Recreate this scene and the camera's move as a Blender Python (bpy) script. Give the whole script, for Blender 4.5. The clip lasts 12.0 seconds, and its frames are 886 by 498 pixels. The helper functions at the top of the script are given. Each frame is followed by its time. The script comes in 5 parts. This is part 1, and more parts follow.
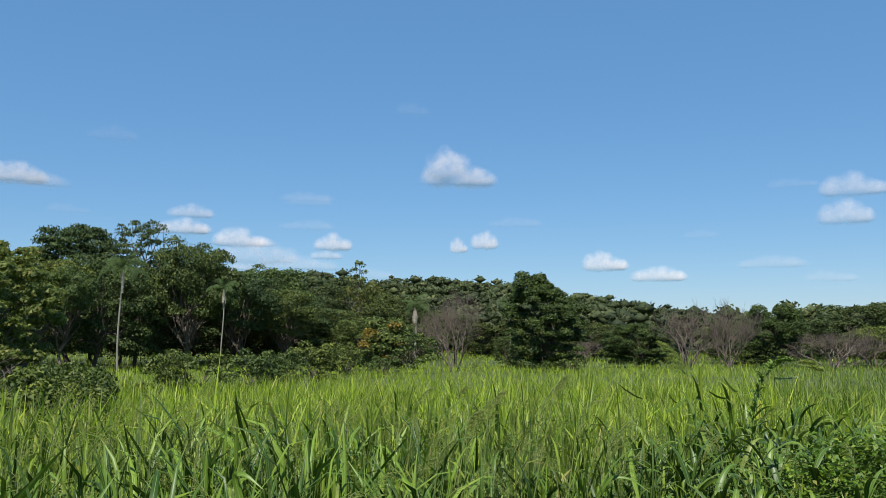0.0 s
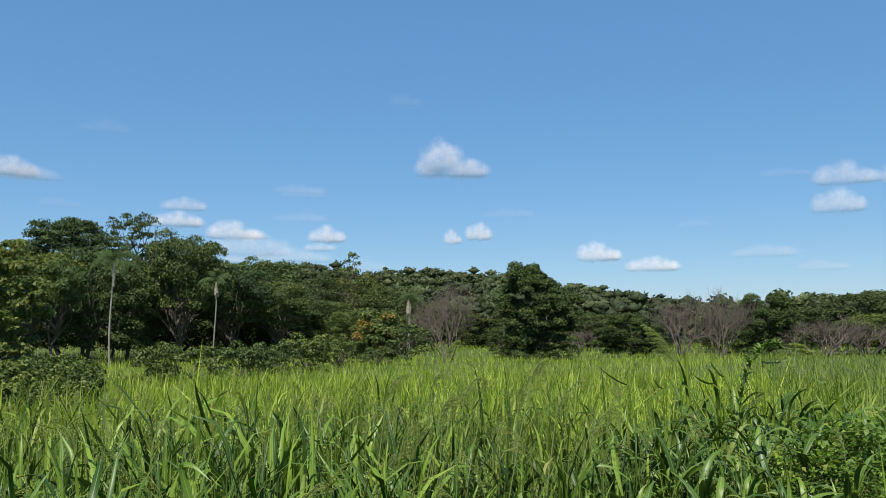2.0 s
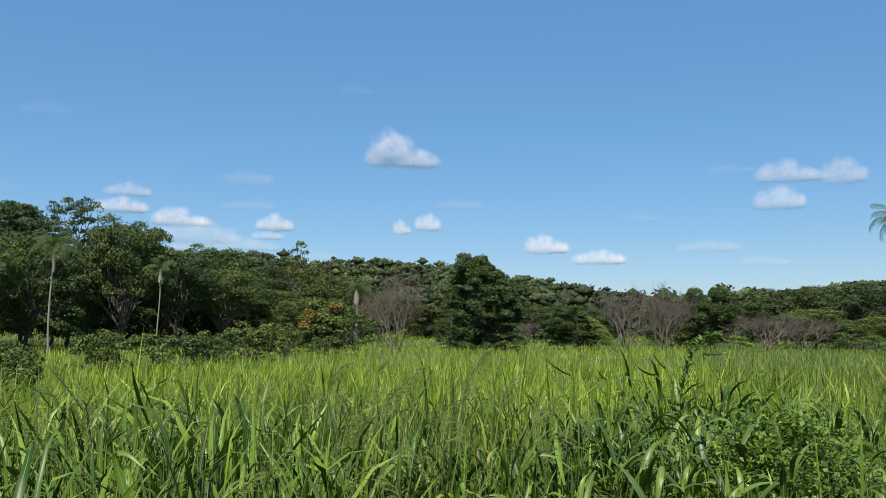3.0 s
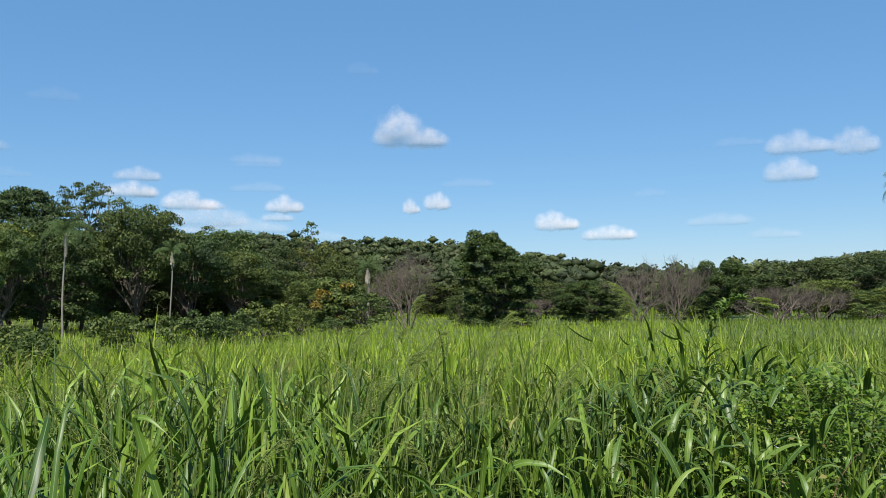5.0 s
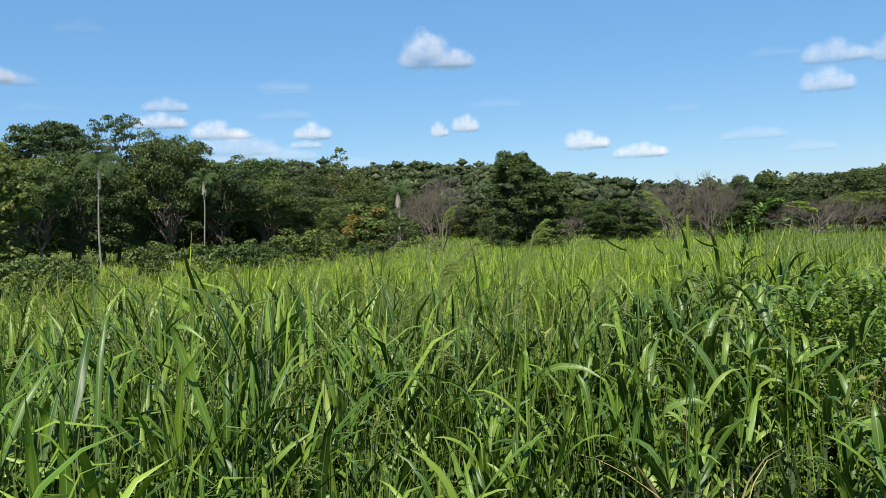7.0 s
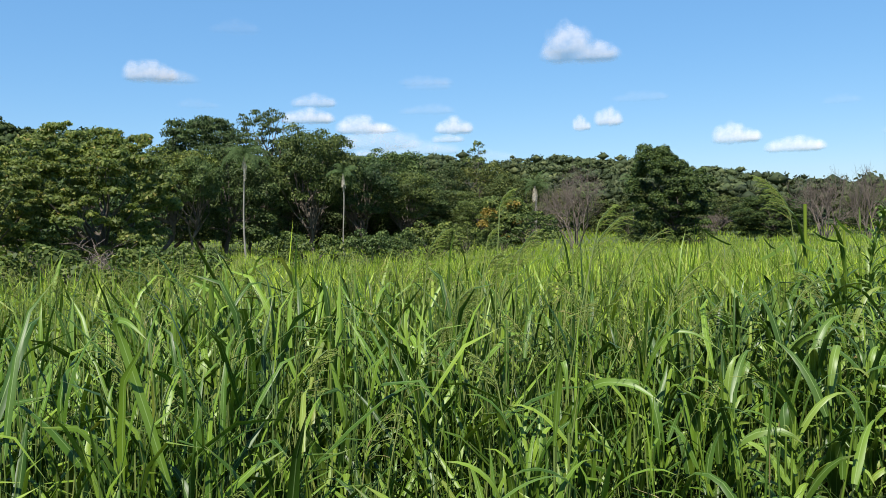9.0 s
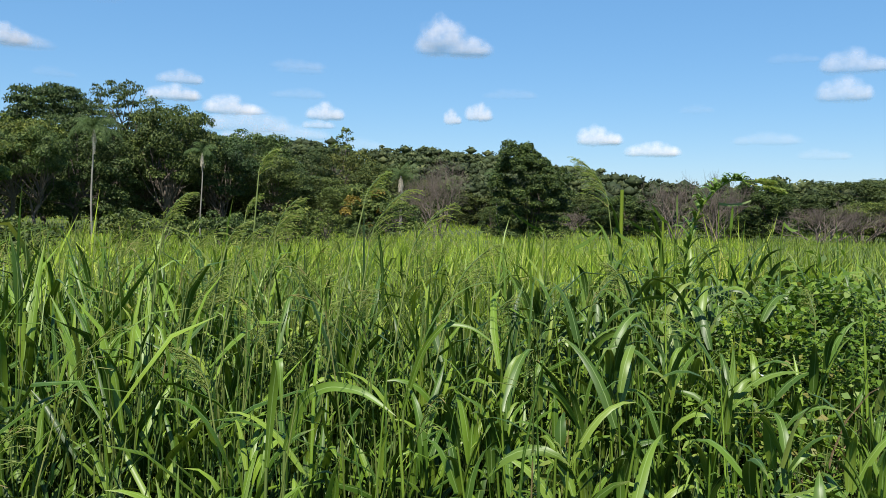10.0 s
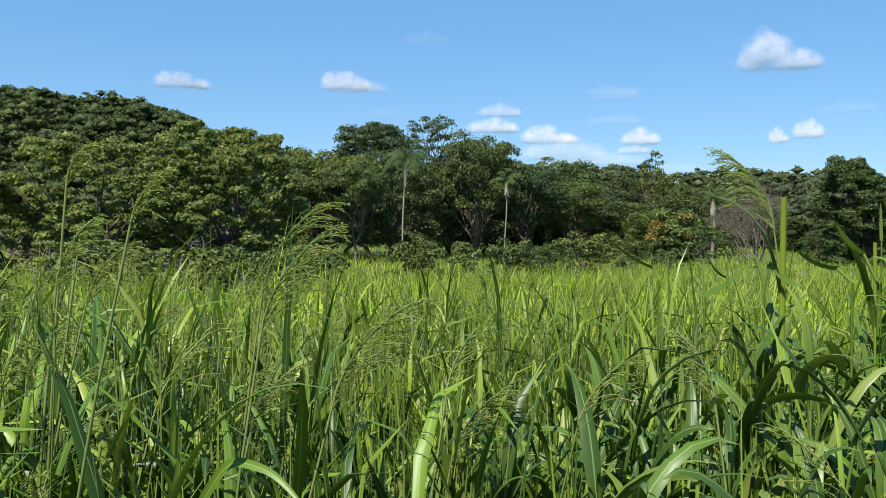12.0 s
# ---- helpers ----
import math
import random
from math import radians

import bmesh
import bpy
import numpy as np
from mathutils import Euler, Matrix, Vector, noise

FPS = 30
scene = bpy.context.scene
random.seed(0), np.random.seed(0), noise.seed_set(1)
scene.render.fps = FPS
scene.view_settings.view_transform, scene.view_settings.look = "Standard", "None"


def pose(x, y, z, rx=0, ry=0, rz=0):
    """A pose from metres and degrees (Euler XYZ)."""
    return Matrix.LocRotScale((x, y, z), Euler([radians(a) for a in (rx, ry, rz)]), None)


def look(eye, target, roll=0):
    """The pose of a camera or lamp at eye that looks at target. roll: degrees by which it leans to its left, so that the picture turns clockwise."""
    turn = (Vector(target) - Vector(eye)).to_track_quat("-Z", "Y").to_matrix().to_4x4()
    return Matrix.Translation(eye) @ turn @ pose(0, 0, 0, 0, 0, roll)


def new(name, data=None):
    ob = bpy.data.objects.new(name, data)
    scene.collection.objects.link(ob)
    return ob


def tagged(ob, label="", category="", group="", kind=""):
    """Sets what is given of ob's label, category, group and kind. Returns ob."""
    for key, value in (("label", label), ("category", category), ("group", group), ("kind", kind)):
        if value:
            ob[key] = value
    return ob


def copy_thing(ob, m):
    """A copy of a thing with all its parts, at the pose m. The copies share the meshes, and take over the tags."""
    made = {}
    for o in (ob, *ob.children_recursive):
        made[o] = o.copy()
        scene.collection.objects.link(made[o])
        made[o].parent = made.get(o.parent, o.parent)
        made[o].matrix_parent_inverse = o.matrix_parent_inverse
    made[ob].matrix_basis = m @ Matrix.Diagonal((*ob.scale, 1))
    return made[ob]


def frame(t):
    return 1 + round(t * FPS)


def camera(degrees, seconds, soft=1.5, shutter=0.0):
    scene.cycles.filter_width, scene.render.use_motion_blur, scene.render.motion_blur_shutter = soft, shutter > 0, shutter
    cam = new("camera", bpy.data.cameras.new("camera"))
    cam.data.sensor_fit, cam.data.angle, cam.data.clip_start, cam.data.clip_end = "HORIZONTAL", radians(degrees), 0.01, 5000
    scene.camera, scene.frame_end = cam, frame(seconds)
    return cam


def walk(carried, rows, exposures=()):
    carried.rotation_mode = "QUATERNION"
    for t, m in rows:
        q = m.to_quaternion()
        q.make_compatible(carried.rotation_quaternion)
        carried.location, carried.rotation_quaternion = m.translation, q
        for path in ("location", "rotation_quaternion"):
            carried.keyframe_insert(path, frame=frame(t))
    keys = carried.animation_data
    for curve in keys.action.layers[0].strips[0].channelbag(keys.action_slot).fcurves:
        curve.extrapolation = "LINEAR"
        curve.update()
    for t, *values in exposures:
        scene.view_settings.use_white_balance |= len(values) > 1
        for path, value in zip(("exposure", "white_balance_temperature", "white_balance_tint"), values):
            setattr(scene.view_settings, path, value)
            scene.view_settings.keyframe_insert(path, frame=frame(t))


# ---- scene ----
# ---------------- camera and its way ----------------
cam = camera(53.24, 12.0, soft=0.75)
PATH = [
    (0, pose(0.000, -0.000, 1.750, 96.60, -0.00, -0.00)),
    (0.2, pose(0.040, 0.055, 1.743, 96.97, -0.43, 0.59)),
    (0.5, pose(0.100, 0.114, 1.726, 97.36, -0.60, 2.10)),
    (0.8, pose(0.112, 0.170, 1.722, 96.44, -0.72, 1.91)),
    (1, pose(0.122, 0.184, 1.718, 96.05, -0.07, 1.21)),
    (1.3, pose(0.130, 0.184, 1.729, 96.00, -0.28, -0.27)),
    (1.5, pose(0.126, 0.179, 1.734, 96.03, 0.25, -1.01)),
    (2, pose(0.093, 0.172, 1.721, 96.04, 0.43, -0.34)),
    (2.5, pose(0.077, 0.174, 1.719, 95.61, -0.28, -0.29)),
    (3, pose(0.104, 0.198, 1.714, 95.43, -0.12, -3.72)),
    (3.2, pose(0.110, 0.213, 1.717, 95.15, -0.04, -5.34)),
    (4.8, pose(0.080, 0.291, 1.669, 93.91, 1.07, -4.47)),
    (5, pose(0.069, 0.290, 1.656, 94.04, 0.91, -2.98)),
    (5.5, pose(0.043, 0.315, 1.626, 92.20, 1.26, -0.65)),
    (6, pose(0.040, 0.330, 1.596, 89.29, 1.91, -0.17)),
    (6.5, pose(0.055, 0.333, 1.594, 89.16, 2.72, -0.80)),
    (7, pose(0.064, 0.321, 1.604, 89.12, 2.45, -0.96)),
    (7.2, pose(0.067, 0.317, 1.607, 89.12, 2.80, -0.81)),
    (8.8, pose(0.325, 0.714, 1.557, 88.54, 0.40, 7.04)),
    (9, pose(0.382, 0.801, 1.567, 89.05, 1.60, 8.06)),
    (9.3, pose(0.474, 0.982, 1.548, 87.88, -1.46, 6.90)),
    (9.4, pose(0.504, 1.040, 1.543, 87.80, -0.90, 4.80)),
    (9.5, pose(0.531, 1.101, 1.538, 88.58, -2.36, 2.19)),
    (9.6, pose(0.562, 1.150, 1.533, 87.72, -0.43, 4.47)),
    (9.8, pose(0.616, 1.244, 1.517, 89.18, -1.49, 2.62)),
    (10, pose(0.681, 1.350, 1.506, 88.33, -0.92, -0.51)),
    (10.2, pose(0.787, 1.480, 1.512, 92.01, 2.23, -4.01)),
    (10.5, pose(0.924, 1.713, 1.518, 92.33, 3.32, -3.30)),
    (10.6, pose(0.968, 1.780, 1.517, 92.99, 4.00, -3.53)),
    (10.8, pose(1.037, 1.921, 1.514, 93.39, 4.32, -3.03)),
    (11, pose(1.100, 2.063, 1.514, 92.61, 3.06, 1.47)),
    (11.2, pose(1.144, 2.208, 1.515, 90.74, 2.05, 5.33)),
    (11.5, pose(1.200, 2.420, 1.522, 89.93, 0.66, 16.47)),
    (12, pose(1.415, 2.725, 1.532, 89.81, -0.43, 19.73)),
]
walk(cam, PATH, exposures=[(0, 0.48), (5, 0.60), (6, 0.69), (7, 0.70), (9, 0.82), (10, 0.72), (10.5, 0.63), (11, 0.58), (12, 0.84)])

# ---------------- daylight ----------------
SUN_EL, SUN_AZ = radians(57), radians(190)   # azimuth clockwise from +y
world = bpy.data.worlds.new("world")
scene.world = world
world.use_nodes = True
wn = world.node_tree
sky = wn.nodes.new("ShaderNodeTexSky")
sky.sky_type, sky.sun_disc = "NISHITA", False
sky.sun_elevation, sky.sun_rotation = SUN_EL, SUN_AZ
sky.air_density, sky.dust_density, sky.ozone_density = 1.0, 0.2, 2.5
hue = wn.nodes.new("ShaderNodeHueSaturation")
hue.inputs["Saturation"].default_value = 1.25
hue.inputs["Hue"].default_value = 0.495
wn.links.new(sky.outputs[0], hue.inputs["Color"])
haze = wn.nodes.new("ShaderNodeMix")   # thin even haze over the clear sky
haze.data_type = "RGBA"
haze.inputs[0].default_value = 0.40
haze.inputs[7].default_value = (1.85, 4.1, 7.9, 1)
wn.links.new(hue.outputs[0], haze.inputs[6])
wn.links.new(haze.outputs[2], wn.nodes["Background"].inputs[0])
wn.nodes["Background"].inputs[1].default_value = 0.076
sun = new("sun", bpy.data.lights.new("sun", "SUN"))
sun.data.energy, sun.data.angle, sun.data.color = 5.0, radians(0.53), (1.0, 0.95, 0.86)
to_sun = Vector((math.sin(SUN_AZ) * math.cos(SUN_EL), math.cos(SUN_AZ) * math.cos(SUN_EL), math.sin(SUN_EL)))
sun.matrix_world = look(to_sun * 50, (0, 0, 0))


# ---------------- materials ----------------
def material(name):
    m = bpy.data.materials.new(name)
    m.use_nodes = True
    return m, m.node_tree, m.node_tree.nodes["Principled BSDF"], m.node_tree.nodes["Material Output"]


def ramp(nt, fac, stops):
    r = nt.nodes.new("ShaderNodeValToRGB")
    els = r.color_ramp.elements
    els[0].position, els[0].color = stops[0][0], (*stops[0][1], 1)
    els[1].position, els[1].color = stops[-1][0], (*stops[-1][1], 1)
    for p, c in stops[1:-1]:
        els.new(p).color = (*c, 1)
    nt.links.new(fac, r.inputs[0])
    return r.outputs[0]


def mixed(nt, kind, fac, a, b):
    n = nt.nodes.new("ShaderNodeMix")
    n.data_type, n.blend_type = "RGBA", kind
    for sock, value in ((n.inputs[0], fac), (n.inputs[6], a), (n.inputs[7], b)):
        if isinstance(value, (int, float)):
            sock.default_value = value
        elif isinstance(value, tuple):
            sock.default_value = (*value, 1)
        else:
            nt.links.new(value, sock)
    return n.outputs[2]


def noise_out(nt, scale, detail=4.0, coords="Object", stretch=None):
    tc = nt.nodes.new("ShaderNodeTexCoord")
    src = tc.outputs[coords]
    if stretch:
        mp = nt.nodes.new("ShaderNodeMapping")
        mp.inputs["Scale"].default_value = stretch
        nt.links.new(src, mp.inputs[0])
        src = mp.outputs[0]
    n = nt.nodes.new("ShaderNodeTexNoise")
    n.inputs["Scale"].default_value, n.inputs["Detail"].default_value = scale, detail
    nt.links.new(src, n.inputs["Vector"])
    return n.outputs["Fac"]


def leaf_material(name, stops, rough=0.45, through_light=0.3, tint=(1.0, 1.0, 0.55), patch=0.0, patch_scale=0.4, object_shift=0.0, rib=False, gloss=0.5):
    """Foliage: each leaf its own tone, patches over the plant, light shining through the blade."""
    m, nt, p, out = material(name)
    geo = nt.nodes.new("ShaderNodeNewGeometry")
    col = ramp(nt, geo.outputs["Random Per Island"], stops)
    if patch:
        f = noise_out(nt, patch_scale, 3.0)
        shade = ramp(nt, f, [(0.3, (1 - patch, 1 - patch, 1 - patch)), (0.7, (1 + patch * 0.3, 1 + patch * 0.25, 1 - patch * 0.3))])
        col = mixed(nt, "MULTIPLY", 1.0, col, shade)
    if object_shift:
        oi = nt.nodes.new("ShaderNodeObjectInfo")
        s = ramp(nt, oi.outputs["Random"], [(0, (1 - object_shift, 1 - object_shift * 0.6, 1 - object_shift * 0.3)), (1, (1 + object_shift, 1 + object_shift * 0.6, 1.0 - object_shift * 0.2))])
        col = mixed(nt, "MULTIPLY", 1.0, col, s)
    if rib:
        uv = nt.nodes.new("ShaderNodeUVMap")
        sep = nt.nodes.new("ShaderNodeSeparateXYZ")
        nt.links.new(uv.outputs[0], sep.inputs[0])
        d = nt.nodes.new("ShaderNodeMath")
        d.operation = "SUBTRACT"
        d.inputs[1].default_value = 0.5
        nt.links.new(sep.outputs[0], d.inputs[0])
        a = nt.nodes.new("ShaderNodeMath")
        a.operation = "ABSOLUTE"
        nt.links.new(d.outputs[0], a.inputs[0])
        r = ramp(nt, a.outputs[0], [(0.0, (0.5, 0.5, 0.5)), (0.06, (0.0, 0.0, 0.0))])
        col = mixed(nt, "MIX", r, col, (0.30, 0.40, 0.16))
        dry = ramp(nt, sep.outputs[1], [(0.86, (0.0, 0.0, 0.0)), (1.0, (0.5, 0.5, 0.5))])
        col = mixed(nt, "MIX", dry, col, (0.22, 0.22, 0.07))
    nt.links.new(col, p.inputs["Base Color"])
    p.inputs["Roughness"].default_value = rough
    p.inputs["Specular IOR Level"].default_value = gloss
    tr = nt.nodes.new("ShaderNodeBsdfTranslucent")
    nt.links.new(mixed(nt, "MULTIPLY", 1.0, col, tuple(min(2.0, 1.5 * c) for c in tint)), tr.inputs[0])
    mx = nt.nodes.new("ShaderNodeMixShader")
    mx.inputs[0].default_value = through_light
    nt.links.new(p.outputs[0], mx.inputs[1])
    nt.links.new(tr.outputs[0], mx.inputs[2])
    nt.links.new(mx.outputs[0], out.inputs[0])
    return m


def bark_material(name, a, b, scale=6.0):
    m, nt, p, out = material(name)
    f = noise_out(nt, scale, 6.0, stretch=(1, 1, 0.25))
    nt.links.new(ramp(nt, f, [(0.3, a), (0.7, b)]), p.inputs["Base Color"])
    p.inputs["Roughness"].default_value = 0.9
    bp = nt.nodes.new("ShaderNodeBump")
    bp.inputs["Strength"].default_value, bp.inputs["Distance"].default_value = 0.6, 0.03
    nt.links.new(f, bp.inputs["Height"])
    nt.links.new(bp.outputs[0], p.inputs["Normal"])
    return m


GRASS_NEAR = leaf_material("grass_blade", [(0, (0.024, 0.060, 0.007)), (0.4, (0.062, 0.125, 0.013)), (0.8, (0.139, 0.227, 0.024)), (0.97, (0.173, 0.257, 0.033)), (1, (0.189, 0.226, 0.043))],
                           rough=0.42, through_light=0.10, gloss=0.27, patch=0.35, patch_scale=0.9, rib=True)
# Same grass farther out, base colour raised to stand in for sun on it
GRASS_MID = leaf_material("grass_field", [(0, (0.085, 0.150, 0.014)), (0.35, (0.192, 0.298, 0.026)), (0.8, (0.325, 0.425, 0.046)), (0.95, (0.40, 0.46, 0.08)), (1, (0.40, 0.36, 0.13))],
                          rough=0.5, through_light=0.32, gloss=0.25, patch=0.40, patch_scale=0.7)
# Tone between the near and far grass, some sunlight put into the colour
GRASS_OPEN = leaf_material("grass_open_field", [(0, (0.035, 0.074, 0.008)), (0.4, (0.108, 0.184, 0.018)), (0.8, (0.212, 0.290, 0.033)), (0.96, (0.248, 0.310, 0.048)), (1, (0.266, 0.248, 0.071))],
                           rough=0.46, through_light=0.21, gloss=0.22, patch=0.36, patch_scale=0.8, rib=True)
GRASS_DARK = leaf_material("dark_grass_blade", [(0, (0.034, 0.076, 0.011)), (0.5, (0.088, 0.161, 0.020)), (0.9, (0.157, 0.239, 0.033)), (1, (0.180, 0.217, 0.050))],
                           rough=0.42, through_light=0.11, gloss=0.30, patch=0.3, patch_scale=1.2, rib=True)
SEED = leaf_material("grass_seed", [(0, (0.158, 0.223, 0.047)), (0.55, (0.233, 0.288, 0.079)), (0.88, (0.307, 0.344, 0.121)), (1, (0.316, 0.251, 0.121))], gloss=0.1, rough=0.8, through_light=0.45)
# Old low leaves; most of their darkness is shade put into the colour
LITTER_SHADED = leaf_material("old_grass_leaf_shaded", [(0, (0.016, 0.030, 0.008)), (0.7, (0.032, 0.054, 0.012)), (0.93, (0.055, 0.065, 0.018)), (1, (0.12, 0.085, 0.045))], rough=0.6, through_light=0.05, gloss=0.2, patch=0.2, patch_scale=2.0)
STRAW = leaf_material("dry_straw", [(0, (0.30, 0.24, 0.11)), (1, (0.48, 0.40, 0.20))], rough=0.7, through_light=0.25)
DEAD = leaf_material("withered_grass", [(0, (0.10, 0.065, 0.035)), (1, (0.24, 0.17, 0.09))], rough=0.8, through_light=0.15)
WEED = leaf_material("weed_leaf", [(0, (0.046, 0.096, 0.014)), (0.6, (0.108, 0.192, 0.025)), (0.95, (0.190, 0.275, 0.042)), (1, (0.22, 0.17, 0.07))], gloss=0.25, rough=0.5, through_light=0.3, patch=0.2, patch_scale=1.5)
LEAF_DARK = leaf_material("leaf_dark_green", [(0, (0.024, 0.042, 0.014)), (0.6, (0.053, 0.083, 0.026)), (1, (0.110, 0.140, 0.046))], rough=0.6, gloss=0.2, through_light=0.15, tint=(0.85, 1.0, 0.5), patch=0.3, patch_scale=0.5, object_shift=0.3)
LEAF_DEEP = leaf_material("leaf_deep_green", [(0, (0.022, 0.041, 0.013)), (0.6, (0.048, 0.080, 0.021)), (1, (0.115, 0.150, 0.040))], rough=0.6, gloss=0.2, through_light=0.2, patch=0.3, patch_scale=0.5)
# Trees behind: leaf colour greyed and lightened to stand in for distance haze
LEAF_BACK = leaf_material("leaf_green_haze_greyed", [(0, (0.032, 0.049, 0.019)), (0.6, (0.064, 0.089, 0.032)), (1, (0.122, 0.138, 0.049))], rough=0.7, gloss=0.15, through_light=0.2, patch=0.35, patch_scale=0.3, object_shift=0.3)
LEAF_MID = leaf_material("leaf_mid_green", [(0, (0.038, 0.061, 0.017)), (0.6, (0.081, 0.117, 0.031)), (1, (0.167, 0.195, 0.056))], rough=0.6, gloss=0.2, through_light=0.16, tint=(0.85, 1.0, 0.5), patch=0.3, patch_scale=0.5, object_shift=0.25)
LEAF_YELLOW = leaf_material("leaf_yellow_green", [(0, (0.056, 0.086, 0.021)), (0.55, (0.132, 0.175, 0.044)), (0.93, (0.228, 0.264, 0.078)), (1, (0.33, 0.25, 0.09))], gloss=0.25, rough=0.55, through_light=0.4, patch=0.25, patch_scale=0.8)
# Far hill leaves pushed grey and blue, distance haze put into the base colour
LEAF_HILL = leaf_material("leaf_hill_wood_hazed", [(0, (0.040, 0.057, 0.028)), (0.6, (0.070, 0.094, 0.044)), (1, (0.115, 0.132, 0.064))], rough=0.7, through_light=0.15, patch=0.5, patch_scale=0.06, gloss=0.2)
# Dark green hillside leaves, taken a fifth darker for the shadow on the slope
LEAF_SLOPE = leaf_material("leaf_slope_wood_shaded", [(0, (0.029, 0.047, 0.015)), (0.6, (0.052, 0.079, 0.024)), (1, (0.097, 0.122, 0.038))], rough=0.7, through_light=0.2, patch=0.35, patch_scale=0.12, gloss=0.2)
FLOWER_YELLOW = leaf_material("yellow_blossom", [(0, (0.145, 0.105, 0.014)), (1, (0.26, 0.185, 0.024))], rough=0.6, through_light=0.3)
FROND = leaf_material("palm_frond", [(0, (0.050, 0.085, 0.030)), (1, (0.098, 0.142, 0.056))], gloss=0.12, rough=0.65, through_light=0.25)
DRY_FROND = leaf_material("dead_palm_frond", [(0, (0.36, 0.31, 0.24)), (1, (0.60, 0.54, 0.44))], rough=0.8, through_light=0.15)
BARK = bark_material("bark", (0.050, 0.040, 0.030), (0.12, 0.10, 0.078))
BARK_GREY = bark_material("grey_dead_wood", (0.078, 0.060, 0.048), (0.165, 0.132, 0.108))
BARK_PALM = bark_material("palm_trunk", (0.14, 0.13, 0.11), (0.27, 0.255, 0.215), 3.0)
STEM = leaf_material("green_stem", [(0, (0.051, 0.093, 0.019)), (0.5, (0.106, 0.157, 0.034)), (1, (0.183, 0.221, 0.060))], rough=0.5, through_light=0.1)


def ground_material():
    m, nt, p, out = material("field_soil")
    f = noise_out(nt, 0.35, 8.0)
    g = noise_out(nt, 9.0, 6.0)
    col = ramp(nt, f, [(0.3, (0.040, 0.062, 0.012)), (0.6, (0.062, 0.086, 0.018)), (0.8, (0.085, 0.078, 0.030))])
    col = mixed(nt, "MULTIPLY", 0.6, col, ramp(nt, g, [(0.3, (0.45, 0.45, 0.4)), (0.7, (1.2, 1.2, 1.1))]))
    nt.links.new(col, p.inputs["Base Color"])
    p.inputs["Roughness"].default_value = 0.95
    bp = nt.nodes.new("ShaderNodeBump")
    bp.inputs["Strength"].default_value, bp.inputs["Distance"].default_value = 0.8, 0.05
    nt.links.new(g, bp.inputs["Height"])
    nt.links.new(bp.outputs[0], p.inputs["Normal"])
    return m


def cloud_material():
    """White vapour, thin at the rim and ragged; the mesh carries how thick it is."""
    m, nt, p, out = material("cloud_vapour")
    at = nt.nodes.new("ShaderNodeAttribute")
    at.attribute_name = "cover"
    n = noise_out(nt, 0.030, 6.0)
    n2 = nt.nodes.new("ShaderNodeMath")
    n2.operation = "MULTIPLY_ADD"
    n2.inputs[1].default_value, n2.inputs[2].default_value = 1.5, -0.76
    nt.links.new(n, n2.inputs[0])
    s = nt.nodes.new("ShaderNodeMath")
    s.operation = "ADD"
    nt.links.new(at.outputs["Fac"], s.inputs[0])
    nt.links.new(n2.outputs[0], s.inputs[1])
    mr = nt.nodes.new("ShaderNodeMapRange")
    mr.interpolation_type = "SMOOTHSTEP"
    mr.inputs["From Min"].default_value, mr.inputs["From Max"].default_value = 0.0, 2.05
    nt.links.new(s.outputs[0], mr.inputs["Value"])
    k = nt.nodes.new("ShaderNodeMath")
    k.operation = "MULTIPLY"
    k.use_clamp = True
    nt.links.new(mr.outputs[0], k.inputs[0])
    sepa = nt.nodes.new("ShaderNodeAttribute")
    sepa.attribute_name = "dense"
    nt.links.new(sepa.outputs["Fac"], k.inputs[1])
    df = nt.nodes.new("ShaderNodeBsdfDiffuse")
    df.inputs[0].default_value = (0.96, 0.87, 0.87, 1)
    tl = nt.nodes.new("ShaderNodeBsdfTranslucent")
    tl.inputs[0].default_value = (0.95, 0.88, 0.88, 1)
    mx0 = nt.nodes.new("ShaderNodeMixShader")
    mx0.inputs[0].default_value = 0.35
    nt.links.new(df.outputs[0], mx0.inputs[1])
    nt.links.new(tl.outputs[0], mx0.inputs[2])
    tp = nt.nodes.new("ShaderNodeBsdfTransparent")
    mx = nt.nodes.new("ShaderNodeMixShader")
    nt.links.new(k.outputs[0], mx.inputs[0])
    nt.links.new(tp.outputs[0], mx.inputs[1])
    nt.links.new(mx0.outputs[0], mx.inputs[2])
    nt.links.new(mx.outputs[0], out.inputs[0])
    return m


SOIL, CLOUD = ground_material(), cloud_material()


# ---------------- mesh tools ----------------
def mesh_of(name, verts, faces, mat, smooth=False, uv=None):
    """A mesh from numpy arrays: verts (n, 3), faces (m, k)."""
    me = bpy.data.meshes.new(name)
    verts, faces = np.asarray(verts, np.float32), np.asarray(faces, np.int32)
    k = faces.shape[1]
    me.vertices.add(len(verts))
    me.vertices.foreach_set("co", verts.ravel())
    me.loops.add(faces.size)
    me.loops.foreach_set("vertex_index", faces.ravel())
    me.polygons.add(len(faces))
    me.polygons.foreach_set("loop_start", np.arange(len(faces), dtype=np.int32) * k)
    me.polygons.foreach_set("loop_total", np.full(len(faces), k, np.int32))
    if uv is not None:
        layer = me.uv_layers.new(name="UVMap")
        layer.data.foreach_set("uv", np.asarray(uv, np.float32)[faces.ravel()].ravel())
    me.update(calc_edges=True)
    if smooth:
        me.polygons.foreach_set("use_smooth", np.ones(len(faces), bool))
    me.materials.append(mat)
    return me


